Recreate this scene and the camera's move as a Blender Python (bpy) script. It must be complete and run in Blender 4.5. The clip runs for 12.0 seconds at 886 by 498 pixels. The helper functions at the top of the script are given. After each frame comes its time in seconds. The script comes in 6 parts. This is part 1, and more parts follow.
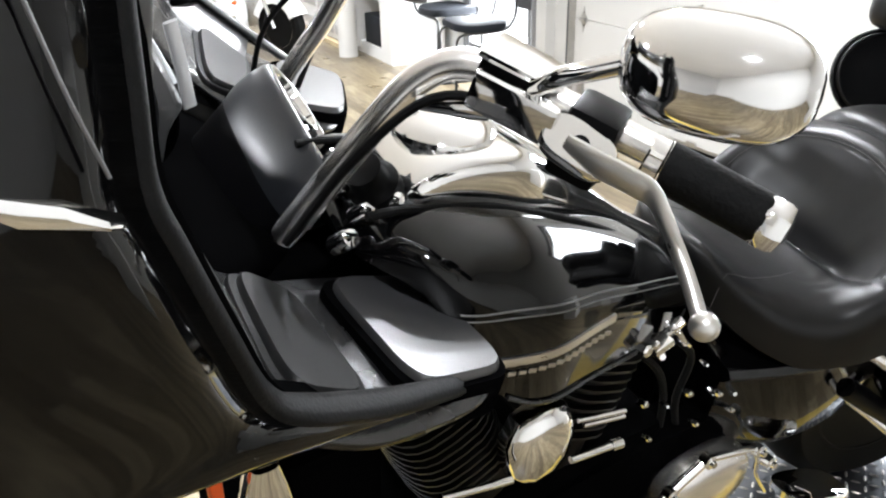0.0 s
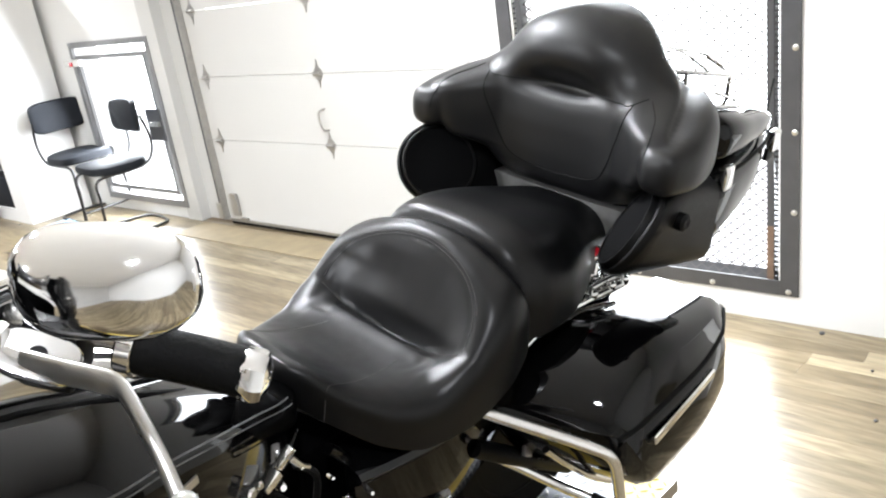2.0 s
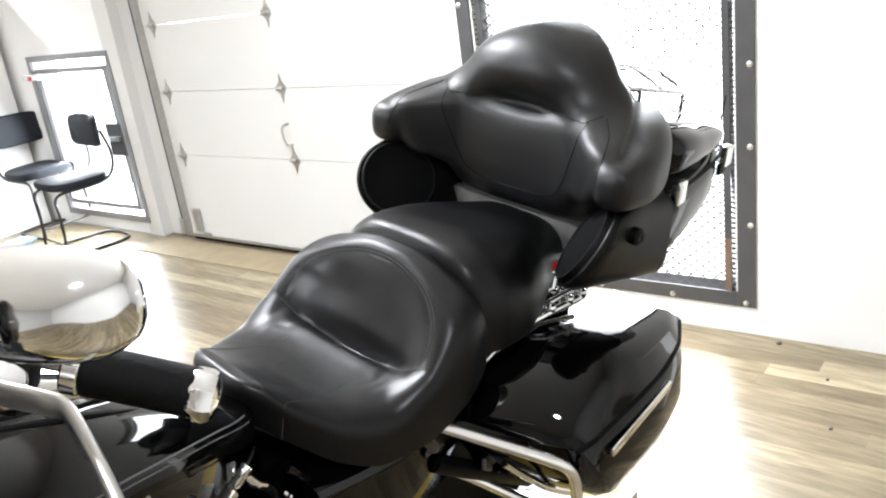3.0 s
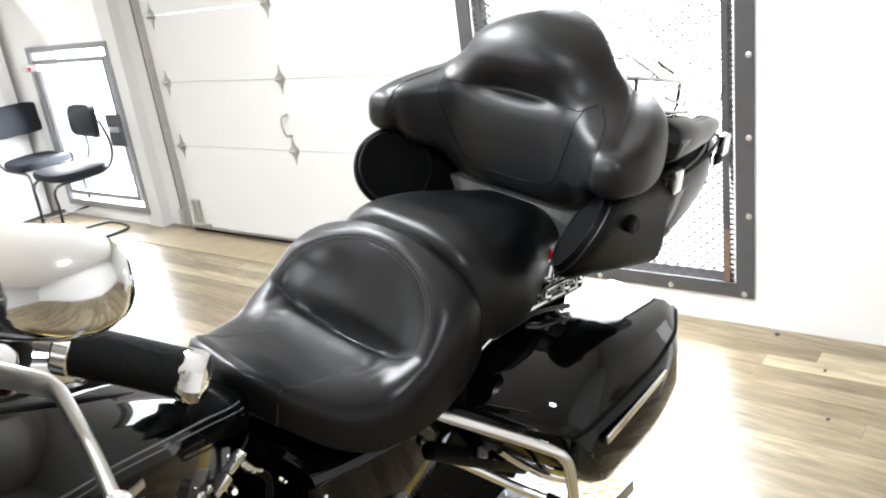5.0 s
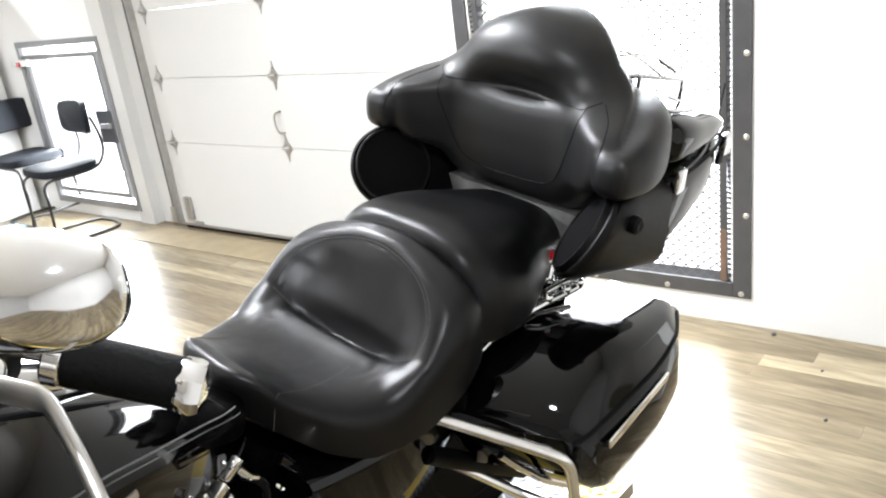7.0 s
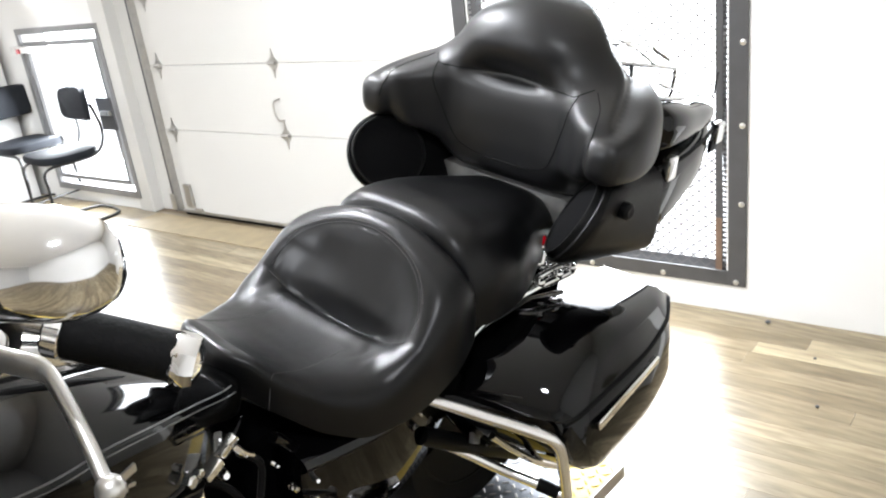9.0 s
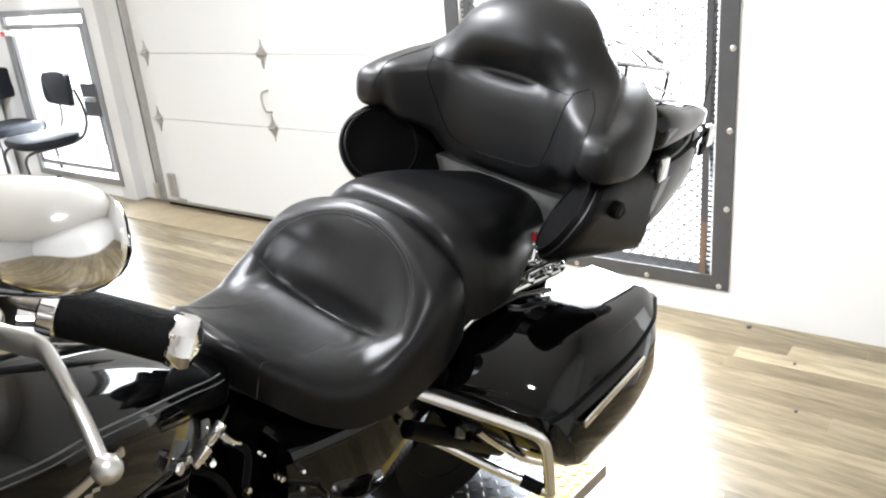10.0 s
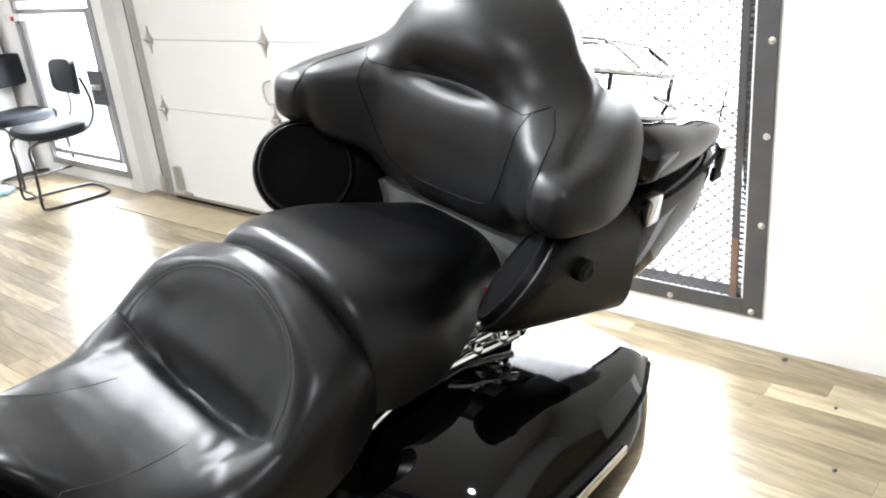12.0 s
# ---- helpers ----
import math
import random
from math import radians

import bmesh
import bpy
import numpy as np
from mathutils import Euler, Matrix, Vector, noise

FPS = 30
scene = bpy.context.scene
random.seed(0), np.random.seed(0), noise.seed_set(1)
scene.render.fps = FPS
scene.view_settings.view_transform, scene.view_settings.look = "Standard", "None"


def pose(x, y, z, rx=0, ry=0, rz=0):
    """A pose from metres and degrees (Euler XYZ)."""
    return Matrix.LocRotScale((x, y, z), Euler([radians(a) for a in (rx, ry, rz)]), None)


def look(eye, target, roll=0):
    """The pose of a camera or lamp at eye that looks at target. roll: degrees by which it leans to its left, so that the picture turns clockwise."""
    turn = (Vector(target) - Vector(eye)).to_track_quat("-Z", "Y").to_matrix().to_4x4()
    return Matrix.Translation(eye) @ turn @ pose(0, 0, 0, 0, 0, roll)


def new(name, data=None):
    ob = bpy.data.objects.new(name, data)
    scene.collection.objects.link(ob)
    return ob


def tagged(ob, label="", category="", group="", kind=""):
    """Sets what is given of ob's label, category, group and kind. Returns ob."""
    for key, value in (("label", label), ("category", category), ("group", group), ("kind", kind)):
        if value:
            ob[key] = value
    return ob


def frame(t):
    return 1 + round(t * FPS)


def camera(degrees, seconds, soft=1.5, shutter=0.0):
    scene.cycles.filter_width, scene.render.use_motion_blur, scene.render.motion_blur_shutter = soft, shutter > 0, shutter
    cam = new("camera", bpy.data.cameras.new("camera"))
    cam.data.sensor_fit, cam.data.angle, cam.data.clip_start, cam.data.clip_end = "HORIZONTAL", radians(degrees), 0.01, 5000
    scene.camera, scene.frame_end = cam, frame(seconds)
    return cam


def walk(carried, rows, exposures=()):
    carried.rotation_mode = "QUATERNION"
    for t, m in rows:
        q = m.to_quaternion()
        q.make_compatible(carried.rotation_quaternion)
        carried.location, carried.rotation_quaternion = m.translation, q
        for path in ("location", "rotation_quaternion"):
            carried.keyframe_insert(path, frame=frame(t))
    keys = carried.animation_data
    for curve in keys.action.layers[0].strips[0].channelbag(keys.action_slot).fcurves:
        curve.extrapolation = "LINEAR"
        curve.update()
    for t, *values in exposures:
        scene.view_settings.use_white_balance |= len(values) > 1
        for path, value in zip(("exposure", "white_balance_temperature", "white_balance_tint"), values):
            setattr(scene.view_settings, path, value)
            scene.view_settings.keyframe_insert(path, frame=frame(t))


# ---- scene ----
# camera and its path: seconds, eye, Euler angles
PATH = [
    (0.0, -0.5173, -1.2281, 1.8369, 65.088, 1.196, -21.604),
    (0.1, -0.5067, -1.2299, 1.8449, 65.600, 2.200, -23.980),
    (0.2, -0.4952, -1.2336, 1.8549, 66.009, 3.237, -26.100),
    (0.3, -0.4727, -1.2432, 1.8591, 66.281, 3.583, -27.258),
    (0.5, -0.4387, -1.2521, 1.8617, 66.736, 4.633, -31.246),
    (0.7, -0.4221, -1.2768, 1.8757, 67.862, 5.611, -34.164),
    (0.8, -0.4092, -1.2806, 1.8756, 68.446, 5.752, -35.600),
    (1.0, -0.3950, -1.2848, 1.8712, 68.490, 5.891, -37.528),
    (1.5, -0.3568, -1.3223, 1.8796, 69.624, 7.178, -42.673),
    (2.0, -0.3383, -1.3507, 1.8911, 70.132, 7.848, -46.158),
    (2.5, -0.3333, -1.3657, 1.8982, 70.873, 7.196, -47.578),
    (3.0, -0.3322, -1.3720, 1.8976, 70.755, 7.475, -48.498),
    (5.0, -0.3299, -1.3826, 1.8875, 70.248, 7.402, -48.420),
    (5.5, -0.3269, -1.3737, 1.8858, 69.895, 7.382, -48.515),
    (6.0, -0.3206, -1.3669, 1.8879, 69.826, 7.252, -49.352),
    (6.5, -0.3175, -1.3507, 1.8876, 70.216, 7.230, -48.984),
    (7.0, -0.3156, -1.3461, 1.8841, 70.005, 7.066, -48.923),
    (9.0, -0.3287, -1.3764, 1.8832, 69.259, 6.860, -48.831),
    (9.5, -0.3471, -1.3637, 1.8875, 69.803, 5.622, -48.104),
    (10.0, -0.3432, -1.3610, 1.8754, 69.084, 4.896, -49.469),
    (10.5, -0.3585, -1.3485, 1.8726, 69.251, 4.270, -49.616),
    (11.0, -0.3520, -1.3478, 1.8636, 66.568, 5.662, -53.195),
    (11.2, -0.3010, -1.3519, 1.8651, 67.952, 5.811, -50.869),
    (11.3, -0.2434, -1.3463, 1.8699, 70.000, 5.667, -48.642),
    (11.5, -0.1430, -1.3474, 1.8775, 70.241, 5.431, -47.067),
    (11.7, -0.0286, -1.3287, 1.8743, 68.452, 6.028, -47.227),
    (11.8, 0.0199, -1.3133, 1.8662, 68.990, 5.875, -47.696),
    (12.0, 0.1354, -1.2423, 1.8388, 68.192, 5.188, -46.033),
]
cam = camera(57.294, 12.0, soft=2.1, shutter=0.0)
walk(cam, [(t, pose(x, y, z, rx, ry, rz)) for t, x, y, z, rx, ry, rz in PATH])

# world and light
world = bpy.data.worlds.new("world")
scene.world = world
world.use_nodes = True
wn = world.node_tree.nodes
sky = wn.new("ShaderNodeTexSky")
sky.sky_type, sky.sun_disc = "NISHITA", False
sky.sun_elevation, sky.sun_rotation = radians(35), radians(80)
wn["Background"].inputs["Strength"].default_value = 0.12
world.node_tree.links.new(sky.outputs["Color"], wn["Background"].inputs["Color"])
scene.view_settings.exposure = -0.37

# the walls' frame: u runs along the back wall, d is the distance towards it
WALL_TURN = radians(5.06)
WN = Vector((math.cos(WALL_TURN), math.sin(WALL_TURN), 0))
WT = Vector((-math.sin(WALL_TURN), math.cos(WALL_TURN), 0))


def room(u, d, z):
    return WT * u + WN * d + Vector((0, 0, z))


def area(name, at, target, sx, sy, watts, colour=(1, 1, 1)):
    lamp = bpy.data.lights.new(name, "AREA")
    lamp.shape, lamp.size, lamp.size_y, lamp.energy, lamp.color = "RECTANGLE", sx, sy, watts, colour
    ob = new(name, lamp)
    ob.matrix_world = look(at, target)
    return ob


# small round ceiling lamps and daylight through the glazed openings
CEILING = 3.3
LAMPS = [(-1.6, -0.6, 62), (1.6, 1.5, 140), (1.0, 0.8, 140), (1.4, -2.4, 170), (2.6, 0.2, 150), (4.6, -2.6, 150), (7.0, -0.6, 135), (7.6, 1.9, 135), (9.4, 0.6, 135), (12.6, 0.9, 150), (15.8, 0.4, 150)]
for lu, ld, watts in LAMPS:
    lamp_ob = area("ceiling_lamp", room(lu, ld, CEILING - 0.05), room(lu, ld, 0), 0.2, 0.2, watts, (0.90, 0.93, 0.985))
    lamp_ob.data.shape = "DISK"
area("window_daylight", room(0.5, 3.16, 1.3), room(0.5, -1, 0.6), 1.4, 2.2, 330, (0.891, 0.94, 1.0))
area("door_daylight", room(5.7, 3.3, 1.0), room(5.5, 0, 0.4), 1.0, 1.6, 210, (0.891, 0.94, 1.0))


# materials
def mat(name, colour, rough=0.5, metal=0.0, vary=0.0, scale=8.0, bump=0.0, bump_scale=60.0, coat=0.0, spec=0.5, rough_vary=0.0, stretch=None):
    m = bpy.data.materials.new(name)
    m.use_nodes = True
    nt = m.node_tree
    b = nt.nodes["Principled BSDF"]
    b.inputs["Base Color"].default_value = (*colour, 1)
    b.inputs["Roughness"].default_value = rough
    b.inputs["Metallic"].default_value = metal
    b.inputs["Coat Weight"].default_value = coat
    b.inputs["Coat Roughness"].default_value = 0.03
    b.inputs["Specular IOR Level"].default_value = spec
    tc = nt.nodes.new("ShaderNodeTexCoord")
    src = tc.outputs["Object"]
    if stretch:
        mp = nt.nodes.new("ShaderNodeMapping")
        mp.inputs["Scale"].default_value = stretch
        nt.links.new(src, mp.inputs["Vector"])
        src = mp.outputs["Vector"]
    if vary or rough_vary:
        nz = nt.nodes.new("ShaderNodeTexNoise")
        nz.inputs["Scale"].default_value, nz.inputs["Detail"].default_value = scale, 6
        nt.links.new(src, nz.inputs["Vector"])
        if vary:
            mx = nt.nodes.new("ShaderNodeMix")
            mx.data_type = "RGBA"
            mx.inputs["A"].default_value = (*[c * (1 - vary) for c in colour], 1)
            mx.inputs["B"].default_value = (*[min(1, c * (1 + vary)) for c in colour], 1)
            nt.links.new(nz.outputs["Fac"], mx.inputs["Factor"])
            nt.links.new(mx.outputs["Result"], b.inputs["Base Color"])
        if rough_vary:
            mr = nt.nodes.new("ShaderNodeMapRange")
            mr.inputs["To Min"].default_value, mr.inputs["To Max"].default_value = max(0, rough - rough_vary), min(1, rough + rough_vary)
            nt.links.new(nz.outputs["Fac"], mr.inputs["Value"])
            nt.links.new(mr.outputs["Result"], b.inputs["Roughness"])
    if bump:
        nb = nt.nodes.new("ShaderNodeTexNoise")
        nb.inputs["Scale"].default_value, nb.inputs["Detail"].default_value = bump_scale, 4
        nt.links.new(src, nb.inputs["Vector"])
        bp = nt.nodes.new("ShaderNodeBump")
        bp.inputs["Strength"].default_value, bp.inputs["Distance"].default_value = bump, 0.01
        nt.links.new(nb.outputs["Fac"], bp.inputs["Height"])
        nt.links.new(bp.outputs["Normal"], b.inputs["Normal"])
    return m


def glow(name, colour, strength):
    m = bpy.data.materials.new(name)
    m.use_nodes = True
    b = m.node_tree.nodes["Principled BSDF"]
    b.inputs["Base Color"].default_value = (*colour, 1)
    b.inputs["Emission Color"].default_value = (*colour, 1)
    b.inputs["Emission Strength"].default_value = strength
    return m


PAINT = mat("black_gloss_paint", (0.0012, 0.0012, 0.0013), 0.05, 0, coat=0.0, rough_vary=0.02, scale=3, spec=0.34)
VINYL = mat("black_seat_vinyl", (0.0018, 0.0018, 0.0020), 0.46, 0, vary=0.25, scale=5, bump=0.08, bump_scale=420, rough_vary=0.07, spec=0.05, coat=0.46)
VINYL.node_tree.nodes["Principled BSDF"].inputs["Coat Roughness"].default_value = 0.34
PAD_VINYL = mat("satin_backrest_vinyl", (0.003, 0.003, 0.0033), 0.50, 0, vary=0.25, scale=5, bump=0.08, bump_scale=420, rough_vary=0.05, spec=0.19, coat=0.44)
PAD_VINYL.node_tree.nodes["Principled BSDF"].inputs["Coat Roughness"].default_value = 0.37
PLASTIC = mat("black_textured_plastic", (0.003, 0.003, 0.0032), 0.42, 0, vary=0.2, scale=14, bump=0.12, bump_scale=300, spec=0.13)
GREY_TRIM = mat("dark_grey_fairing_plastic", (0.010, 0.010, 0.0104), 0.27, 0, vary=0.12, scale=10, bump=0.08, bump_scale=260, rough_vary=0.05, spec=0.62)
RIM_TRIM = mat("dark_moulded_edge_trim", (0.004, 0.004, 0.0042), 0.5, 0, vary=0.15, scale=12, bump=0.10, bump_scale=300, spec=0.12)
GRILLE = mat("perforated_grille_plastic", (0.005, 0.005, 0.0053), 0.42, 0, vary=0.3, scale=220, bump=0.10, bump_scale=700, spec=0.30)
SEAM = mat("worn_grey_thread", (0.045, 0.044, 0.043), 0.6, 0, vary=0.3, scale=90, spec=0.3)
SEAM_DARK = mat("black_thread", (0.004, 0.004, 0.004), 0.6, 0, vary=0.3, scale=90, spec=0.1)
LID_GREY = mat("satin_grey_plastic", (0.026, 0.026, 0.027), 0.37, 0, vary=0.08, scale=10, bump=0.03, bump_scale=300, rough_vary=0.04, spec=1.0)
GAUGE_BLACK = mat("gauge_pod_black", (0.002, 0.002, 0.0024), 0.36, 0, vary=0.2, scale=9, spec=0.03)
# bluish lighter copy of the pod black: ceiling sheen put into the hood's colour
HOOD_SHEEN = mat("gauge_hood_sheen", (0.008, 0.009, 0.011), 0.33, 0, vary=0.12, scale=12, bump=0.03, bump_scale=260, spec=0.36)
STRIPE_GREY = mat("silver_pinstripe", (0.11, 0.11, 0.11), 0.4, 0.2)
MATTE = mat("matte_black", (0.0015, 0.0015, 0.0016), 0.85, 0, vary=0.3, scale=15, spec=0.0)
SATIN = mat("satin_black", (0.002, 0.002, 0.0022), 0.4, 0.0, vary=0.2, scale=12, spec=0.07)
RUBBER = mat("black_rubber", (0.003, 0.003, 0.003), 0.7, 0, vary=0.2, scale=20, bump=0.2, bump_scale=200, spec=0.1)
BAR_CHROME = mat("worn_bar_chrome", (0.92, 0.91, 0.90), 0.25, 1.0, rough_vary=0.06, scale=9)
CHROME = mat("chrome", (0.90, 0.90, 0.90), 0.07, 1.0, rough_vary=0.04, scale=9)
STEEL = mat("brushed_aluminium", (0.62, 0.61, 0.59), 0.3, 1.0, vary=0.08, scale=30, rough_vary=0.08)
CLOTH = mat("charcoal_mesh_cloth", (0.0035, 0.0035, 0.0038), 0.9, 0, vary=0.3, scale=200, bump=0.3, bump_scale=500, spec=0.05)
RED = mat("red_lens", (0.5, 0.01, 0.02), 0.2, 0, coat=1.0, vary=0.1)
RED_STEEL = mat("red_steel_enamel", (0.45, 0.02, 0.02), 0.35, 0, vary=0.15)
ORANGE = mat("orange_plastic", (0.75, 0.10, 0.01), 0.4, 0, vary=0.1)
WHITE_PAINT = mat("white_wall_paint", (0.70, 0.695, 0.68), 0.6, 0, vary=0.03, scale=1.5, bump=0.05, bump_scale=90)
# darker than the other walls to dim what the black bike reflects
FAR_PAINT = mat("reflection_dimming_grey", (0.48, 0.475, 0.465), 0.7, 0, vary=0.1, scale=1.2, bump=0.05, bump_scale=90)
DOOR_WHITE = mat("white_door_enamel", (0.53, 0.525, 0.505), 0.42, 0, vary=0.03, scale=2.0, bump=0.04, bump_scale=40)
CEIL_MAT = mat("ceiling_paint", (0.80, 0.785, 0.77), 0.8, 0, vary=0.08, scale=1.0, bump=0.1, bump_scale=30)
ZINC = mat("galvanised_steel", (0.45, 0.44, 0.42), 0.42, 0.9, vary=0.2, scale=25, rough_vary=0.1)
DOOR_ALU = mat("dull_grey_aluminium", (0.24, 0.24, 0.245), 0.45, 0.5, vary=0.15, scale=12, bump=0.03)
FRAME_METAL = mat("grey_painted_frame", (0.07, 0.07, 0.073), 0.5, 0.3, vary=0.2, scale=12, bump=0.05)
YELLOW = mat("worn_yellow_paint", (0.72, 0.52, 0.10), 0.45, 0.1, vary=0.25, scale=14, rough_vary=0.1)
TREAD = mat("dark_tread_plate", (0.10, 0.105, 0.115), 0.32, 0.8, vary=0.25, scale=12, rough_vary=0.1)
TREAD_BARE = mat("bare_tread_plate", (0.42, 0.40, 0.37), 0.35, 0.8, vary=0.25, scale=12, rough_vary=0.1)
CHAIR_CLOTH = mat("slate_chair_vinyl", (0.014, 0.016, 0.020), 0.6, 0, vary=0.15, scale=9, bump=0.1, bump_scale=200, spec=0.14)
BLACK_TUBE = mat("black_tube_enamel", (0.012, 0.012, 0.012), 0.35, 0, vary=0.2, scale=9)
WHITE_GLOSS = mat("pearl_white_paint", (0.80, 0.80, 0.80), 0.15, 0, coat=1.0, vary=0.03)
SILVER = mat("silver_paint", (0.62, 0.63, 0.64), 0.3, 0.6, coat=1.0, vary=0.05)
DAY = glow("bright_daylight", (0.96, 0.985, 1.0), 9.0)
GLASS = bpy.data.materials.new("window_glass")
GLASS.use_nodes = True
gb = GLASS.node_tree.nodes["Principled BSDF"]
gb.inputs["Transmission Weight"].default_value, gb.inputs["Roughness"].default_value, gb.inputs["IOR"].default_value = 1.0, 0.02, 1.45
SMOKE = mat("smoked_acrylic", (0.010, 0.010, 0.011), 0.08, 0, coat=1.0, rough_vary=0.02)

from mathutils.bvhtree import BVHTree


# mesh helpers
def part(name, bm, material, parent=None, label="", smooth=True, angle=40):
    me = bpy.data.meshes.new(name)
    bmesh.ops.recalc_face_normals(bm, faces=bm.faces)
    bm.to_mesh(me)
    bm.free()
    me.materials.append(material)
    if smooth:
        me.shade_smooth()
        me.set_sharp_from_angle(angle=radians(angle))
    ob = new(name, me)
    if parent:
        ob.parent = parent
    if label:
        ob["label"] = label
    return ob


def curve(points, n=8):
    """A smooth polyline through the points."""
    p = [Vector(q) for q in points]
    p = [p[0] * 2 - p[1]] + p + [p[-1] * 2 - p[-2]]
    out = []
    for i in range(1, len(p) - 2):
        for k in range(n):
            t = k / n
            out.append(0.5 * ((2 * p[i]) + (p[i + 1] - p[i - 1]) * t + (2 * p[i - 1] - 5 * p[i] + 4 * p[i + 1] - p[i + 2]) * t * t + (3 * p[i] - p[i - 1] - 3 * p[i + 1] + p[i + 2]) * t ** 3))
    out.append(p[-2])
    return out


def lerp(table, x):
    """Smooth value between the (x, value) pairs of a table, without overshoot."""
    n = len(table)
    if x <= table[0][0]:
        return table[0][1]
    if x >= table[-1][0]:
        return table[-1][1]
    i = 0
    while x > table[i + 1][0]:
        i += 1

    def rise(k):
        return (table[k + 1][1] - table[k][1]) / (table[k + 1][0] - table[k][0])

    def slope(k):
        if k == 0:
            return rise(0)
        if k == n - 1:
            return rise(n - 2)
        p, q = rise(k - 1), rise(k)
        return 0.0 if p * q <= 0 else 2 * p * q / (p + q)

    (x0, v0), (x1, v1) = table[i], table[i + 1]
    h = x1 - x0
    t = (x - x0) / h
    return (2 * t ** 3 - 3 * t * t + 1) * v0 + (t ** 3 - 2 * t * t + t) * h * slope(i) + (3 * t * t - 2 * t ** 3) * v1 + (t ** 3 - t * t) * h * slope(i + 1)


def rings(bm, loops, caps=True, closed=True):
    """Skin between loops that have the same number of points."""
    vs = [[bm.verts.new(p) for p in loop] for loop in loops]
    n = len(vs[0])
    for a, b in zip(vs, vs[1:]):
        for i in range(n if closed else n - 1):
            j = (i + 1) % n
            bm.faces.new((a[i], a[j], b[j], b[i]))
    if caps and closed:
        bm.faces.new(vs[0])
        bm.faces.new(vs[-1])
    return vs


def tube(bm, points, radius, segs=12, n=6, smooth=True, caps=True, end_radius=None):
    pts = curve(points, n) if smooth and len(points) > 2 else [Vector(p) for p in points]
    loops, up = [], None
    for i, p in enumerate(pts):
        d = (pts[min(i + 1, len(pts) - 1)] - pts[max(i - 1, 0)]).normalized()
        if up is None:
            up = d.orthogonal().normalized()
        up = (up - d * up.dot(d)).normalized()
        side = d.cross(up)
        r = radius if end_radius is None else radius + (end_radius - radius) * i / (len(pts) - 1)
        loops.append([p + (up * math.cos(a) + side * math.sin(a)) * r for a in (2 * math.pi * k / segs for k in range(segs))])
    rings(bm, loops, caps)
    return bm


def box(bm, lo, hi, bevel=0.0, m=None):
    lo, hi = Vector(lo), Vector(hi)
    made = bmesh.ops.create_cube(bm, size=1.0)["verts"]
    for v in made:
        v.co = Vector(((lo.x + hi.x) / 2 + v.co.x * (hi.x - lo.x), (lo.y + hi.y) / 2 + v.co.y * (hi.y - lo.y), (lo.z + hi.z) / 2 + v.co.z * (hi.z - lo.z)))
    if bevel:
        edges = list({e for v in made for e in v.link_edges})
        res = bmesh.ops.bevel(bm, geom=edges, offset=bevel, segments=2, affect="EDGES", profile=0.6)
        made = list({v for f in res["faces"] for v in f.verts} | {v for v in made if v.is_valid})
    if m:
        for v in made:
            v.co = m @ v.co
    return made


def disc(bm, centre, normal, profile, segs=24):
    """A turned shape: profile is a list of (radius, height along the normal)."""
    c, nrm = Vector(centre), Vector(normal).normalized()
    a = nrm.orthogonal().normalized()
    b = nrm.cross(a)
    loops = [[c + nrm * h + (a * math.cos(t) + b * math.sin(t)) * max(r, 0.0004) for t in (2 * math.pi * k / segs for k in range(segs))] for r, h in profile]
    rings(bm, loops)
    return bm


def superloop(n, p, fx, fy):
    """Points round a rounded rectangle with half sizes fx, fy."""
    out = []
    for k in range(n):
        t = 2 * math.pi * k / n
        c, s = math.cos(t), math.sin(t)
        out.append((fx * math.copysign(abs(c) ** (2 / p), c), fy * math.copysign(abs(s) ** (2 / p), s)))
    return out


def uv_box(lo, hi, bevel=0.0):
    """A box given in wall coordinates (u, d, z)."""
    bm = bmesh.new()
    for v in box(bm, lo, hi, bevel):
        v.co = room(*v.co)
    return bm


def mesh():
    return bmesh.new()


# the room: floor boards, walls, ceiling
D_WALL, D_DOOR = 3.24, 3.40
U0, U1, D0 = -3.6, 18.4, -5.0

FLOOR_MAT = mat("vinyl_floor_boards", (0.46, 0.34, 0.20), 0.30, 0, vary=0.22, scale=4, stretch=(1, 1, 1), rough_vary=0.08)
nt = FLOOR_MAT.node_tree
fb = nt.nodes["Principled BSDF"]
info = nt.nodes.new("ShaderNodeObjectInfo")
ramp = nt.nodes.new("ShaderNodeValToRGB")
ramp.color_ramp.elements[0].color = (0.130, 0.102, 0.062, 1)
ramp.color_ramp.elements[1].color = (0.290, 0.245, 0.165, 1)
island = nt.nodes.new("ShaderNodeNewGeometry")
addr = nt.nodes.new("ShaderNodeMath")
addr.operation = "ADD"
fract = nt.nodes.new("ShaderNodeMath")
fract.operation = "FRACT"
nt.links.new(info.outputs["Random"], addr.inputs[0])
nt.links.new(island.outputs["Random Per Island"], addr.inputs[1])
nt.links.new(addr.outputs[0], fract.inputs[0])
nt.links.new(fract.outputs[0], ramp.inputs["Fac"])
grain = nt.nodes.new("ShaderNodeTexNoise")
grain.inputs["Scale"].default_value, grain.inputs["Detail"].default_value = 3.0, 8
gmap = nt.nodes.new("ShaderNodeMapping")
gmap.inputs["Rotation"].default_value = (0, 0, -WALL_TURN)
gmap.inputs["Scale"].default_value = (11, 1.6, 1)
gtc = nt.nodes.new("ShaderNodeTexCoord")
gadd = nt.nodes.new("ShaderNodeVectorMath")
gadd.operation = "ADD"
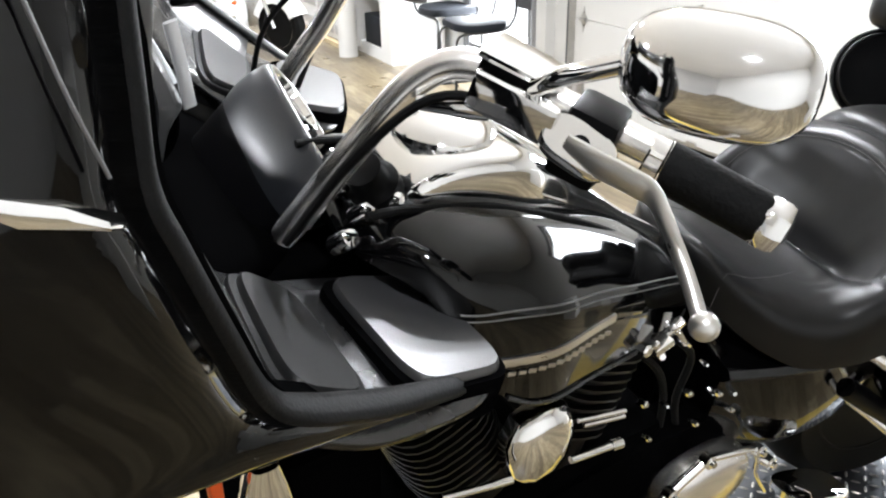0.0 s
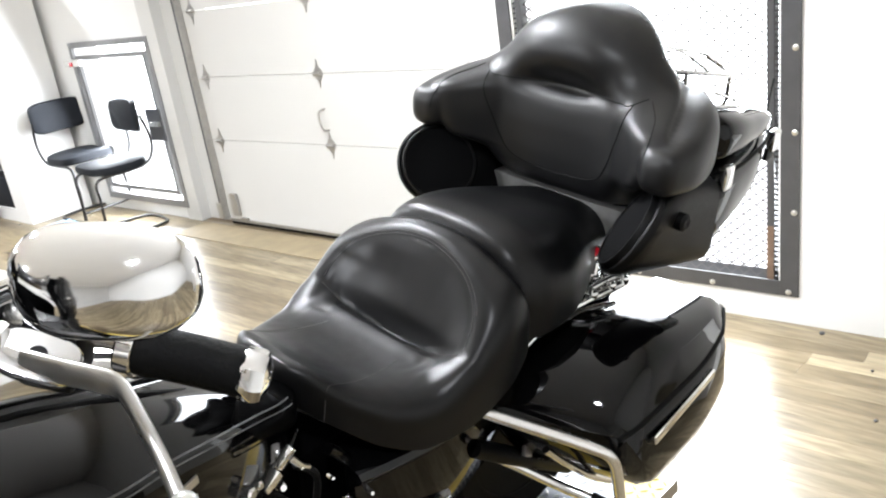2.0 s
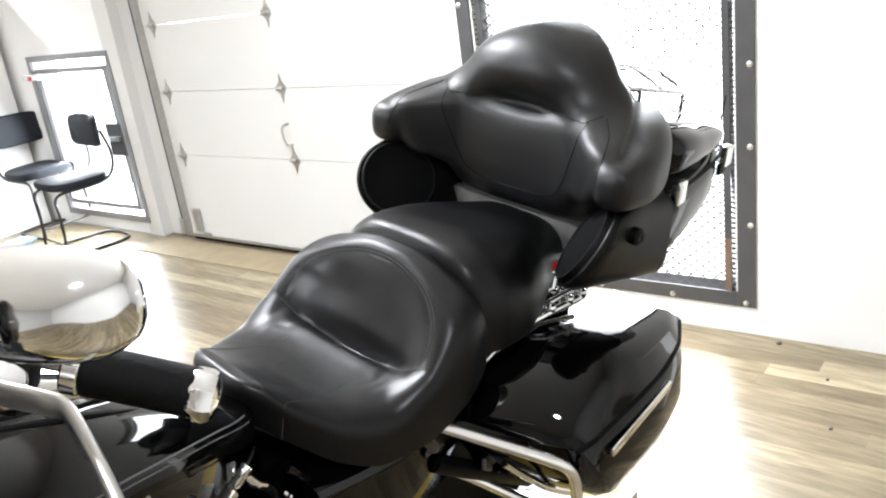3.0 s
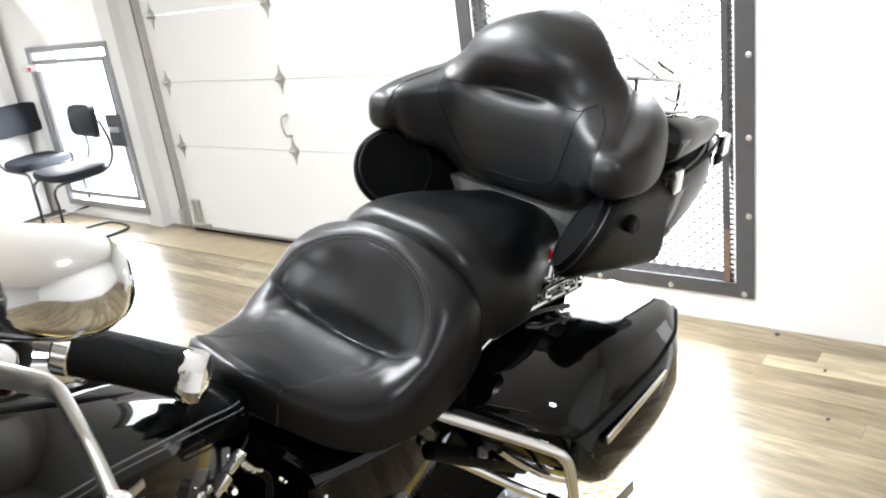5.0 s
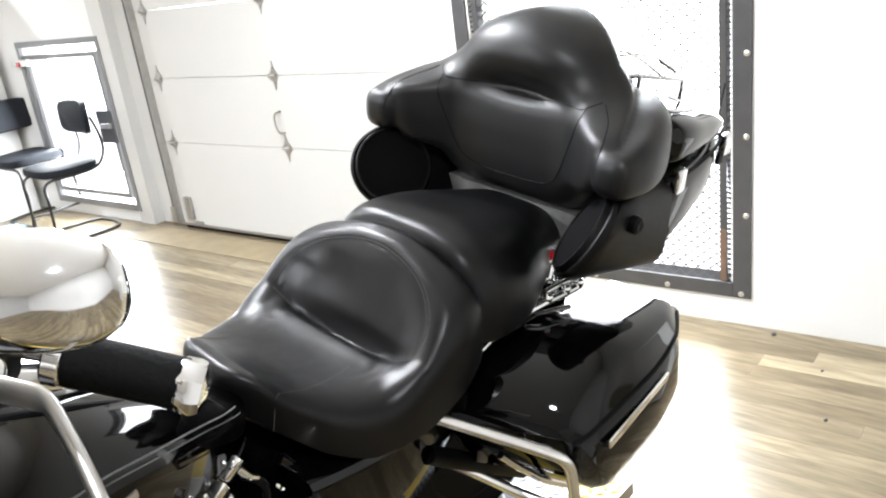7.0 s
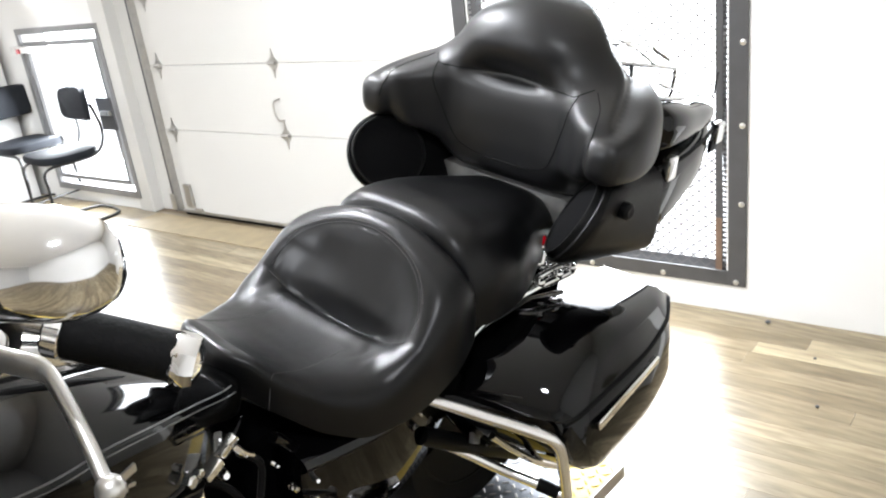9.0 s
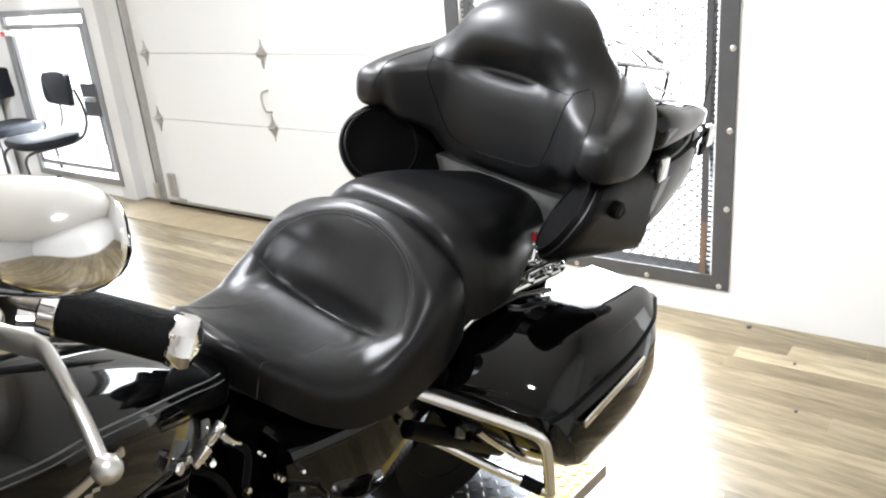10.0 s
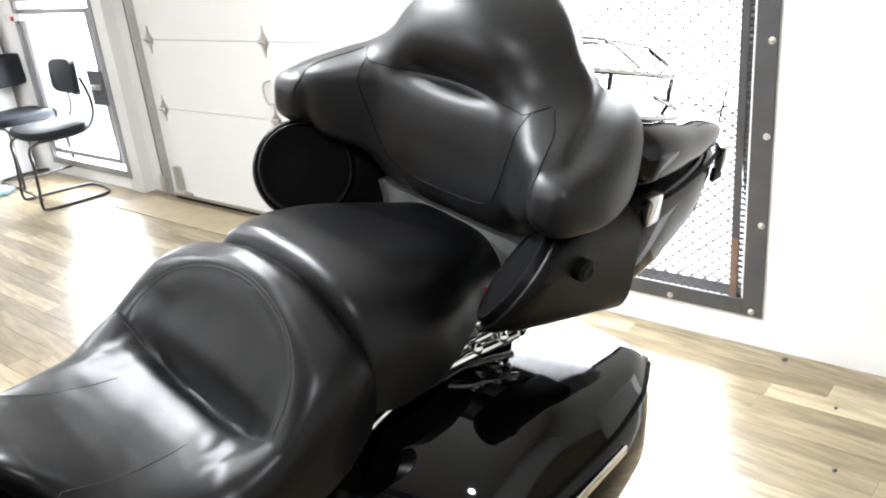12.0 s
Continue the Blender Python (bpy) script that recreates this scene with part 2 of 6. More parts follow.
nt.links.new(gtc.outputs["Object"], gmap.inputs["Vector"])
nt.links.new(gmap.outputs["Vector"], gadd.inputs[0])
nt.links.new(fract.outputs[0], gadd.inputs[1])
nt.links.new(gadd.outputs[0], grain.inputs["Vector"])
gmix = nt.nodes.new("ShaderNodeMix")
gmix.data_type, gmix.blend_type = "RGBA", "MULTIPLY"
gr = nt.nodes.new("ShaderNodeValToRGB")
gr.color_ramp.elements[0].position, gr.color_ramp.elements[0].color = 0.32, (0.52, 0.47, 0.40, 1)
gr.color_ramp.elements[1].position, gr.color_ramp.elements[1].color = 0.62, (1.10, 1.08, 1.03, 1)
nt.links.new(grain.outputs["Fac"], gr.inputs["Fac"])
nt.links.new(ramp.outputs["Color"], gmix.inputs["A"])
nt.links.new(gr.outputs["Color"], gmix.inputs["B"])
gmix.inputs["Factor"].default_value = 0.85
nt.links.new(gmix.outputs["Result"], fb.inputs["Base Color"])

bm = mesh()
box(bm, (-60, -60, -0.3), (60, 60, -0.006))
ground = tagged(part("floor", bm, mat("sub_floor", (0.20, 0.15, 0.10), 0.7, vary=0.2), smooth=False), "light oak-look vinyl floor boards", "floor", kind="structure")


def wall(name, lo, hi, material=WHITE_PAINT, label="white painted plaster wall", bevel=0.0):
    return tagged(part(name, uv_box(lo, hi, bevel), material, smooth=False), label, "wall", kind="structure")


MU0, MU1, MZ0, MZ1 = -0.14, 1.24, 0.19, 2.55     # opening behind the mesh screen
wall("wall_back_right", (U0, D_WALL, 0), (MU0, D_WALL + 0.2, CEILING))
wall("wall_back_sill", (MU0, D_WALL, 0), (MU1, D_WALL + 0.2, MZ0))
wall("wall_back_lintel", (MU0, D_WALL, MZ1), (MU1, D_WALL + 0.2, CEILING))
wall("wall_back_pier", (MU1, D_WALL, 0), (1.56, D_WALL + 0.2, CEILING))
GU0, GU1, GH = 1.60, 4.46, 2.62                    # sectional door
wall("wall_door_lintel", (1.56, D_WALL + 0.05, GH), (4.68, D_WALL + 0.25, CEILING))
SU0, SU1, SZ0, SZ1 = 5.04, 6.29, 0.17, 1.56        # low glazed door
wall("wall_pillar", (4.84, D_DOOR - 0.04, 0), (SU0, D_DOOR + 0.2, CEILING), DOOR_WHITE, "cream painted timber pillar")
wall("wall_jamb", (4.435, D_DOOR + 0.06, 0), (4.84, D_DOOR + 0.2, CEILING), DOOR_WHITE, "cream painted timber jamb")
wall("wall_side_door_sill", (SU0, D_DOOR - 0.02, 0), (SU1, D_DOOR + 0.2, SZ0))
wall("wall_side_door_lintel", (SU0, D_DOOR - 0.02, SZ1), (SU1, D_DOOR + 0.2, CEILING))
wall("wall_side_door_end", (SU1, D_DOOR - 0.02, 0), (6.85, D_DOOR + 0.2, CEILING))
wall("wall_left_return", (6.85, 2.95, 0), (7.0, D_DOOR + 0.2, CEILING))
wall("wall_left_far", (7.0, 2.95, 0), (U1, 3.15, CEILING))
wall("wall_left_end", (U1, D0, 0), (U1 + 0.2, 3.15, CEILING))
# out of view behind the camera; its grey is set to lower reflected light
wall("wall_front", (U0, D0 - 0.2, 0), (U1 + 0.2, D0, CEILING), FAR_PAINT, "front wall behind the camera, greyed to dim reflections")
wall("wall_right_end", (U0 - 0.2, D0 - 0.2, 0), (U0, D_WALL + 0.2, CEILING))
lid = wall("ceiling", (U0 - 0.2, D0 - 0.2, CEILING), (U1 + 0.2, D_DOOR + 0.3, CEILING + 0.2), CEIL_MAT, "plain pale tan ceiling")
lid["category"] = "ceiling"
# bright outdoors beyond the glazing
SNOW = mat("snow", (0.86, 0.87, 0.90), 0.7, 0, vary=0.05, scale=3, bump=0.3, bump_scale=6)
tagged(part("ground", uv_box((-14, D_DOOR + 0.24, -0.2), (44, 7.38, 0.06)), SNOW, smooth=False), "snow-covered ground outside the openings", "ground", kind="structure")
tagged(part("backdrop", uv_box((-14, 7.4, -3), (44, 7.5, 9)), DAY, smooth=False), "overexposed snowy daylight outside", "backdrop", kind="structure")


def ob_at(name, material, lo, hi, parent=None, bevel=0.0, label="", smooth=False):
    return part(name, uv_box(lo, hi, bevel), material, parent, label, smooth=smooth)


def empty(name, at=(0, 0, 0)):
    e = new(name)
    e.location = at
    return e


# sectional overhead door: panels with shallow grooves, hinges, rail, handle
door = empty("garage_door")
tagged(door, "white sectional overhead door with steel hinges", "garage door", kind="structure")
SEAMS = [0.03, 0.735, 1.248, 1.76, 2.27, 2.70]
for z0, z1 in zip(SEAMS, SEAMS[1:]):
    ob_at("panel", DOOR_WHITE, (GU0, D_DOOR, z0 + 0.002), (GU1, D_DOOR + 0.05, z1 - 0.002), door, 0.004)
ob_at("bottom_seal", RUBBER, (GU0, D_DOOR + 0.01, 0.0), (GU1, D_DOOR + 0.04, 0.03), door)
ob_at("bottom_rail", ZINC, (GU0, D_DOOR - 0.008, 0.028), (GU1, D_DOOR - 0.001, 0.05), door)


def hinge(u, z, size=1.0):
    """A diamond-shaped strap hinge with a roller barrel."""
    b = mesh()
    w, h = 0.045 * size, 0.10 * size
    pts = [(0, h), (w * 0.35, h * 0.45), (w, 0.012), (w, -0.012), (w * 0.35, -h * 0.45), (0, -h), (-w * 0.35, -h * 0.45), (-w, -0.012), (-w, 0.012), (-w * 0.35, h * 0.45)]
    rings(b, [[room(u + a, D_DOOR - e, z + c) for a, c in pts] for e in (0.001, 0.006)])
    tube(b, [room(u - w * 0.8, D_DOOR - 0.016, z), room(u + w * 0.8, D_DOOR - 0.016, z)], 0.013, 10, smooth=False)
    for a in (-0.5, 0.5):
        disc(b, room(u, D_DOOR - 0.006, z + a * h), -WN, [(0.008, 0), (0.008, 0.006), (0.0005, 0.008)], 8)
    return part("hinge", b, ZINC, door)


for hz in SEAMS[1:-1]:
    for hu in (1.68, 3.02, 4.34):
        hinge(hu, hz)
b = mesh()
tube(b, [room(3.02, D_DOOR - 0.005, 1.0), room(3.035, D_DOOR - 0.05, 0.985), room(3.04, D_DOOR - 0.055, 0.92), room(3.02, D_DOOR - 0.05, 0.86), room(3.01, D_DOOR - 0.005, 0.845)], 0.008, 8)
part("lift_handle", b, ZINC, door)
for u in (2.98, 4.24):
    ob_at("corner_bracket", ZINC, (u - 0.04, D_DOOR - 0.02, 0.04), (u + 0.05, D_DOOR - 0.002, 0.075), door, 0.003)
ob_at("corner_bracket", ZINC, (4.29, D_DOOR - 0.03, 0.09), (4.37, D_DOOR - 0.002, 0.28), door, 0.004)
track = empty("door_track")
tagged(track, "galvanised vertical door track", "door track", kind="structure")
for tu in (4.46, 1.575):
    ob_at("channel", ZINC, (tu, D_DOOR - 0.06, 0.05), (tu + 0.012, D_DOOR + 0.02, GH), track)
    ob_at("channel", FRAME_METAL, (tu + 0.012, D_DOOR - 0.06, 0.05), (tu + 0.035, D_DOOR - 0.045, GH), track)
ob_at("foot_bracket", ZINC, (4.46, D_DOOR - 0.065, 0.06), (4.53, D_DOOR - 0.06, 0.20), track, 0.003)

RUST_STEEL = mat("rusty_steel", (0.17, 0.11, 0.075), 0.7, 0.2, vary=0.5, scale=12, bump=0.15, bump_scale=90)
# expanded-metal security screen in a steel frame, over a bright opening
screen = empty("mesh_screen")
tagged(screen, "rusty expanded-metal screen in a bolted dark steel frame", "security screen", kind="structure")
FW = 0.085
F0, F1, FZ0, FZ1 = -0.235, 1.335, 0.145, 2.65
ob_at("frame_bar", FRAME_METAL, (F0, D_WALL - 0.012, FZ0), (F0 + FW, D_WALL - 0.002, FZ1), screen, 0.002)
ob_at("frame_bar", FRAME_METAL, (F1 - FW, D_WALL - 0.012, FZ0), (F1, D_WALL - 0.002, FZ1), screen, 0.002)
ob_at("frame_bar", FRAME_METAL, (F0 + FW, D_WALL - 0.012, FZ0), (F1 - FW, D_WALL - 0.002, FZ0 + FW - 0.01), screen, 0.002)
ob_at("frame_bar", FRAME_METAL, (F0 + FW, D_WALL - 0.012, FZ1 - FW), (F1 - FW, D_WALL - 0.002, FZ1), screen, 0.002)
for su, gap in ((MU0 + 0.020, MU0), (MU1 - 0.055, MU1 - 0.020)):
    ob_at("inner_stile", FRAME_METAL, (su, D_WALL + 0.0, MZ0), (su + 0.035, D_WALL + 0.06, MZ1), screen, 0.003, "grey steel stile")
    ob_at("stile_foot", RUST_STEEL, (su + 0.002, D_WALL - 0.004, MZ0), (su + 0.033, D_WALL - 0.001, MZ0 + 0.30), screen, 0.0, "rust-brown stile foot")
    b = mesh()
    for k in range(int((MZ1 - MZ0) / 0.026)):
        z = MZ0 + 0.012 + 0.026 * k
        for v in box(b, (gap - 0.002, D_WALL + 0.012, z - 0.005), (gap + 0.022, D_WALL + 0.024, z + 0.005)):
            v.co = room(*v.co)
    ob = part("edge_rungs", b, FRAME_METAL, screen, "row of steel mesh ends", smooth=False)
    ob["kind"] = "stuff"
for bz in (0.57, 0.947, 1.32, 1.69, 2.06, 2.43):
    for bu in (F0 + 0.022, F1 - 0.022):
        b = mesh()
        disc(b, room(bu, D_WALL - 0.012, bz), -WN, [(0.014, 0), (0.014, 0.004), (0.006, 0.009), (0.0005, 0.010)], 12)
        part("bolt", b, STEEL, screen)
for bu in (F0 + 0.045, 0.18, 0.58, 0.98):
    b = mesh()
    disc(b, room(bu, D_WALL - 0.012, FZ0 + 0.022), -WN, [(0.014, 0), (0.014, 0.004), (0.006, 0.009), (0.0005, 0.010)], 12)
    part("bolt", b, STEEL, screen)
b = mesh()
pw, ph = 0.062, 0.026
for i in range(int((MU1 - MU0) / pw)):
    for j in range(int((MZ1 - MZ0) / ph)):
        u, z = MU0 + 0.02 + i * pw + (pw / 2 if j % 2 else 0), MZ0 + j * ph
        for a, c in ((0, 1), (1, 0)):
            p0, p1 = room(u + a * pw / 2, D_WALL + 0.03, z + (ph if a else 0)), room(u + (pw / 2 if not a else pw), D_WALL + 0.03, z + (ph if c else 0))
            off = Vector((0, 0, 0.0046))
            vs = [b.verts.new(q) for q in (p0 - off, p1 - off, p1 + off, p0 + off)]
            b.faces.new(vs)
MESH_METAL = mat("pale_mesh_metal", (0.10, 0.095, 0.095), 0.6, 0.3, vary=0.2)
ob = part("expanded_mesh", b, MESH_METAL, screen, "weathered expanded metal mesh", smooth=False)
ob["kind"] = "stuff"
ob_at("window_sill", FRAME_METAL, (MU0, D_WALL + 0.06, MZ0), (MU1, D_WALL + 0.11, MZ0 + 0.055), screen, 0.003, "dark steel sill")
ob_at("glass", GLASS, (MU0, D_WALL + 0.12, MZ0), (MU1, D_WALL + 0.126, MZ1), screen).visible_shadow = False

# low glazed side door with an aluminium frame
sd = empty("door_1")
tagged(sd, "low glazed aluminium door full of daylight", "door", kind="structure")
for lo, hi in (((SU0 - 0.05, SZ0 - 0.06), (SU0, SZ1 + 0.05)), ((SU1, SZ0 - 0.06), (SU1 + 0.05, SZ1 + 0.05)), ((SU0, SZ1), (SU1, SZ1 + 0.05)), ((SU0, SZ0 - 0.06), (SU1, SZ0))):
    ob_at("frame", DOOR_ALU, (lo[0], D_DOOR - 0.05, lo[1]), (hi[0], D_DOOR - 0.02, hi[1]), sd, 0.003)
for lo, hi in (((SU0 + 0.06, SZ0 + 0.05), (SU0 + 0.10, SZ1 - 0.07)), ((SU1 - 0.05, SZ0 + 0.05), (SU1 - 0.02, SZ1 - 0.07)), ((SU0 + 0.10, SZ1 - 0.11), (SU1 - 0.05, SZ1 - 0.07)), ((SU0 + 0.10, SZ0 + 0.05), (SU1 - 0.05, SZ0 + 0.09))):
    ob_at("sash", DOOR_ALU, (lo[0], D_DOOR - 0.035, lo[1]), (hi[0], D_DOOR - 0.0, hi[1]), sd, 0.003)
ob_at("pane", GLASS, (SU0 + 0.10, D_DOOR + 0.03, SZ0 + 0.09), (SU1 - 0.05, D_DOOR + 0.036, SZ1 - 0.11), sd).visible_shadow = False
ob_at("lock_plate", FRAME_METAL, (SU0 + 0.02, D_DOOR - 0.06, 0.72), (SU0 + 0.24, D_DOOR - 0.045, 1.0), sd, 0.004, "dark steel lock plate")
ob_at("push_handle", STEEL, (SU0 + 0.04, D_DOOR - 0.085, 0.85), (SU0 + 0.18, D_DOOR - 0.06, 0.89), sd, 0.004)
ob_at("closer", STEEL, (SU1 - 0.16, D_DOOR - 0.10, SZ1 - 0.16), (SU1 + 0.12, D_DOOR - 0.05, SZ1 - 0.10), sd, 0.006)
ob_at("red_tag", RED, (SU1 - 0.05, D_DOOR - 0.11, SZ1 - 0.16), (SU1 + 0.0, D_DOOR - 0.10, SZ1 - 0.12), sd)

# brown entrance mat before the sectional door
tagged(part("door_mat", uv_box((1.9, 3.02, 0.0), (4.76, 3.34, 0.006)), mat("worn_tan_mat", (0.24, 0.19, 0.115), 0.7, vary=0.3, scale=7, bump=0.2, bump_scale=60), smooth=False), "worn tan floor strip before the overhead door", "floor mat")
# white cabinet at the side
b = uv_box((-1.75, 2.45, 0.0), (-1.14, 3.05, 0.9), 0.006)
tagged(part("storage_box", b, WHITE_PAINT), "plain white box standing on the floor", "box")


# work platform: tread plate top with a yellow border and a folded side
PZ = 0.44
PX0, PX1, PY0, PY1 = -1.5, 1.36, -0.355, 0.42
plat = empty("work_platform", (0, 0, 0))
tagged(plat, "raised tread-plate bike platform with a worn yellow border", "platform")
b = mesh()
box(b, (PX0 + 0.1, PY0 + 0.1, PZ - 0.006), (PX1 - 0.1, PY1 - 0.1, PZ))
part("deck", b, TREAD, plat, "dark tread plate", smooth=False)
for name, lo, hi in (("border", (PX0, PY0), (PX1, PY0 + 0.1)), ("border", (PX0, PY1 - 0.1), (PX1, PY1)), ("border", (PX1 - 0.1, PY0 + 0.1), (PX1, PY1 - 0.1)), ("border", (PX0, PY0 + 0.1), (PX0 + 0.1, PY1 - 0.1))):
    b = mesh()
    box(b, (lo[0], lo[1], PZ - 0.006), (hi[0], hi[1], PZ))
    part(name, b, YELLOW, plat, "worn yellow painted tread plate", smooth=False)
b = mesh()
box(b, (PX0, PY0 - 0.004, PZ - 0.04), (PX1, PY0 - 0.001, PZ))
part("side_fold", b, TREAD_BARE, plat, "bare tread-plate side", smooth=False)
b = mesh()
box(b, (PX1 + 0.001, PY0, PZ - 0.04), (PX1 + 0.004, PY1, PZ))
part("side_fold", b, TREAD_BARE, plat, "bare tread-plate side", smooth=False)
for lx in (-1.3, 1.1):
    for ly in (-0.2, 0.3):
        b = mesh()
        box(b, (lx - 0.04, ly - 0.04, 0), (lx + 0.04, ly + 0.04, PZ - 0.006), 0.004)
        part("leg", b, FRAME_METAL, plat)


def treads(name, lo, hi, material, label, z=PZ):
    """Raised lozenges of a tread plate in alternating directions."""
    b = mesh()
    step = 0.030
    nx, ny = int((hi[0] - lo[0]) / step), int((hi[1] - lo[1]) / step)
    for i in range(nx):
        for j in range(ny):
            cx, cy = lo[0] + (i + 0.5) * step, lo[1] + (j + 0.5) * step
            a = radians(45 if (i + j) % 2 else -45)
            d, s = Vector((math.cos(a), math.sin(a), 0)), Vector((-math.sin(a), math.cos(a), 0))
            c = Vector((cx, cy, z))
            base = [b.verts.new(c + d * p * 0.0125 + s * q * 0.0035) for p, q in ((-1, 0), (-0.5, 1), (0.5, 1), (1, 0), (0.5, -1), (-0.5, -1))]
            top = [b.verts.new(c + d * p * 0.0125 + s * q * 0.0035 + Vector((0, 0, 0.0022))) for p, q in ((-0.6, 0), (-0.3, 0.4), (0.3, 0.4), (0.6, 0), (0.3, -0.4), (-0.3, -0.4))]
            b.faces.new(top)
            for k in range(6):
                b.faces.new((base[k], base[(k + 1) % 6], top[(k + 1) % 6], top[k]))
    ob = part(name, b, material, plat, label, smooth=False)
    ob["kind"] = "stuff"


treads("tread", (0.2, PY0 + 0.1), (PX1 - 0.1, PY1 - 0.1), TREAD_BARE, "bright worn raised treads")
treads("tread", (0.2, PY0), (PX1, PY0 + 0.1), YELLOW, "yellow painted treads")
treads("tread", (PX1 - 0.1, PY0 + 0.1), (PX1, PY1 - 0.1), YELLOW, "yellow painted treads")

# ---------------------------------------------------------------- the motorcycle
bike = empty("motorcycle")
bike.matrix_world = pose(0, 0, 0.34, 9.0, 0, 0)
tagged(bike, "black touring motorcycle with chrome trim leaning on its stand", "motorcycle")
FRONT = Matrix.Translation((0.6, 0, 0)) @ Matrix.Rotation(radians(9.4), 4, "Z") @ Matrix.Translation((-0.6, 0, 0))


MIRROR = Matrix.Translation((0.05, 0.01, 0)) @ Matrix.Diagonal((1, -1, 1, 1))


def fpart(name, bm, material, parent=None, label="", flip=False, **kw):
    """A part of the front half, which stands turned a little; flip gives its right-hand twin."""
    bm.transform(FRONT)
    if flip:
        bm.transform(MIRROR)
        bmesh.ops.reverse_faces(bm, faces=bm.faces)
    return part(name, bm, material, parent or bike, label, **kw)


def bpart(name, bm, material, parent=None, label="", **kw):
    return part(name, bm, material, parent or bike, label, **kw)


# saddle
def steps(a, b, n):
    return [a + (b - a) * i / n for i in range(n + 1)]


# the padded upper half sits a little more upright than the frame
UPPER = Matrix.Translation((0, -0.25, 0.95)) @ Matrix.Rotation(radians(2.0), 4, "X") @ Matrix.Translation((0, 0.25, -0.95))


def smooth_step(a, b, x):
    t = min(1.0, max(0.0, (x - a) / (b - a)))
    return t * t * (3 - 2 * t)


seat = empty("saddle")
seat.parent = bike
seat.matrix_basis = UPPER
seat["label"] = "worn black vinyl two-up saddle"
DISH = [(0.298, 0.915), (0.306, 0.934), (0.32, 0.942), (0.34, 0.936), (0.365, 0.914), (0.40, 0.888), (0.44, 0.870), (0.48, 0.862), (0.56, 0.857), (0.63, 0.862), (0.70, 0.862)]
RIDGE = [(0.50, 0.862), (0.54, 0.861), (0.58, 0.874), (0.62, 0.903), (0.66, 0.935), (0.70, 0.975), (0.735, 1.008), (0.755, 1.023), (0.772, 1.028), (0.79, 1.022), (0.806, 1.002), (0.82, 0.965), (0.84, 0.90)]
WING = [(0.50, 0.862), (0.54, 0.876), (0.591, 0.910), (0.65, 0.948), (0.70, 0.976), (0.735, 0.989), (0.765, 0.993), (0.79, 0.980), (0.812, 0.950), (0.84, 0.89)]
widths = [(0.298, 0.040), (0.306, 0.066), (0.32, 0.090), (0.345, 0.122), (0.38, 0.160), (0.43, 0.206), (0.50, 0.240), (0.60, 0.262), (0.70, 0.266), (0.77, 0.25), (0.81, 0.228), (0.84, 0.20)]
bottoms = [(0.298, 0.895), (0.315, 0.865), (0.335, 0.842), (0.365, 0.815), (0.42, 0.772), (0.5, 0.742), (0.6, 0.748), (0.75, 0.80), (0.84, 0.83)]
CREASE, PANEL, PANEL_W = 0.632, 0.100, 0.205


def saddle_top(x, y, lift=0.0):
    """A point on the rider cushion: dished seat, deep crease, flat back panel inside a padded horseshoe."""
    w, zb = lerp(widths, x), lerp(bottoms, x)
    q = min(abs(y) / w, 1.0)
    ay = abs(y)
    fold = CREASE - 0.25 * y * y
    u = (x - fold) / PANEL
    inside = lerp(DISH, x) if u < 0 else lerp(DISH, fold) + 1.47 * (x - fold) - 0.006 * math.sin(min(1.0, u) * math.pi) * (1 - (y / 0.22) ** 2)
    outside = lerp(RIDGE, x) + (lerp(WING, x) - lerp(RIDGE, x)) * smooth_step(0.03, 0.215, ay)
    outside = lerp(DISH, x) + (outside - lerp(DISH, x)) * smooth_step(0.49, 0.57, x)
    rho = math.sqrt(max(0.0, u) ** 2.6 + (ay / PANEL_W) ** 2)
    t = smooth_step(0.70, 1.42, rho)
    zt = inside + (outside - inside) * t
    z = zb + (zt - zb) * (1 - q ** 5.0) ** (1 / 5.0)
    groove = max(0.0, 1 - (ay / 0.175) ** 2)
    z -= (0.004 + 0.030 * groove) * math.exp(-((x - fold) / (0.024 if x < fold else 0.012)) ** 2) * smooth_step(1.0, 0.9, ay / PANEL_W)
    if u > -0.1:
        z += (0.002 * smooth_step(1.0, 1.10, rho) - 0.0030 * math.exp(-((rho - 1.0) / 0.014) ** 2)) * (1 - q ** 8) * smooth_step(-0.1, 0.1, u)
    z -= 0.008 * (1 - q * q) * math.exp(-((x - 0.54) / 0.07) ** 2)
    pull = math.exp(-((x - fold + 0.05) / 0.05) ** 2) * math.exp(-((ay - 0.16) / 0.05) ** 2)
    wrinkle = noise.noise(Vector((x * 14 + y * 9, y * 11 - x * 5, 2.3))) * 0.0022 + noise.noise(Vector((x * 40, y * 40, 5.1))) * 0.0006
    wrinkle += pull * 0.0011 * math.sin(170 * (y + 0.35 * x) + 6 * noise.noise(Vector((x * 20, y * 20, 8.8))))
    return Vector((x, y, z + wrinkle * (1 - q ** 4) + lift))


def sheet(stations, func, wid, bot, n=56):
    """A cushion from its top surface, half widths and lower edge."""
    b = mesh()
    loops = []
    for x in stations:
        w, zb = lerp(wid, x), lerp(bot, x)
        loop = [func(x, w * math.sin((-1 + 2 * k / n) * math.pi / 2)) for k in range(n + 1)]
        loop += [Vector((x, w * 0.94 * (1 - k / 3), zb - 0.03 * (1 - abs(1 - k / 3)))) for k in range(1, 6)]
        loops.append(loop)
    rings(b, loops)
    return b


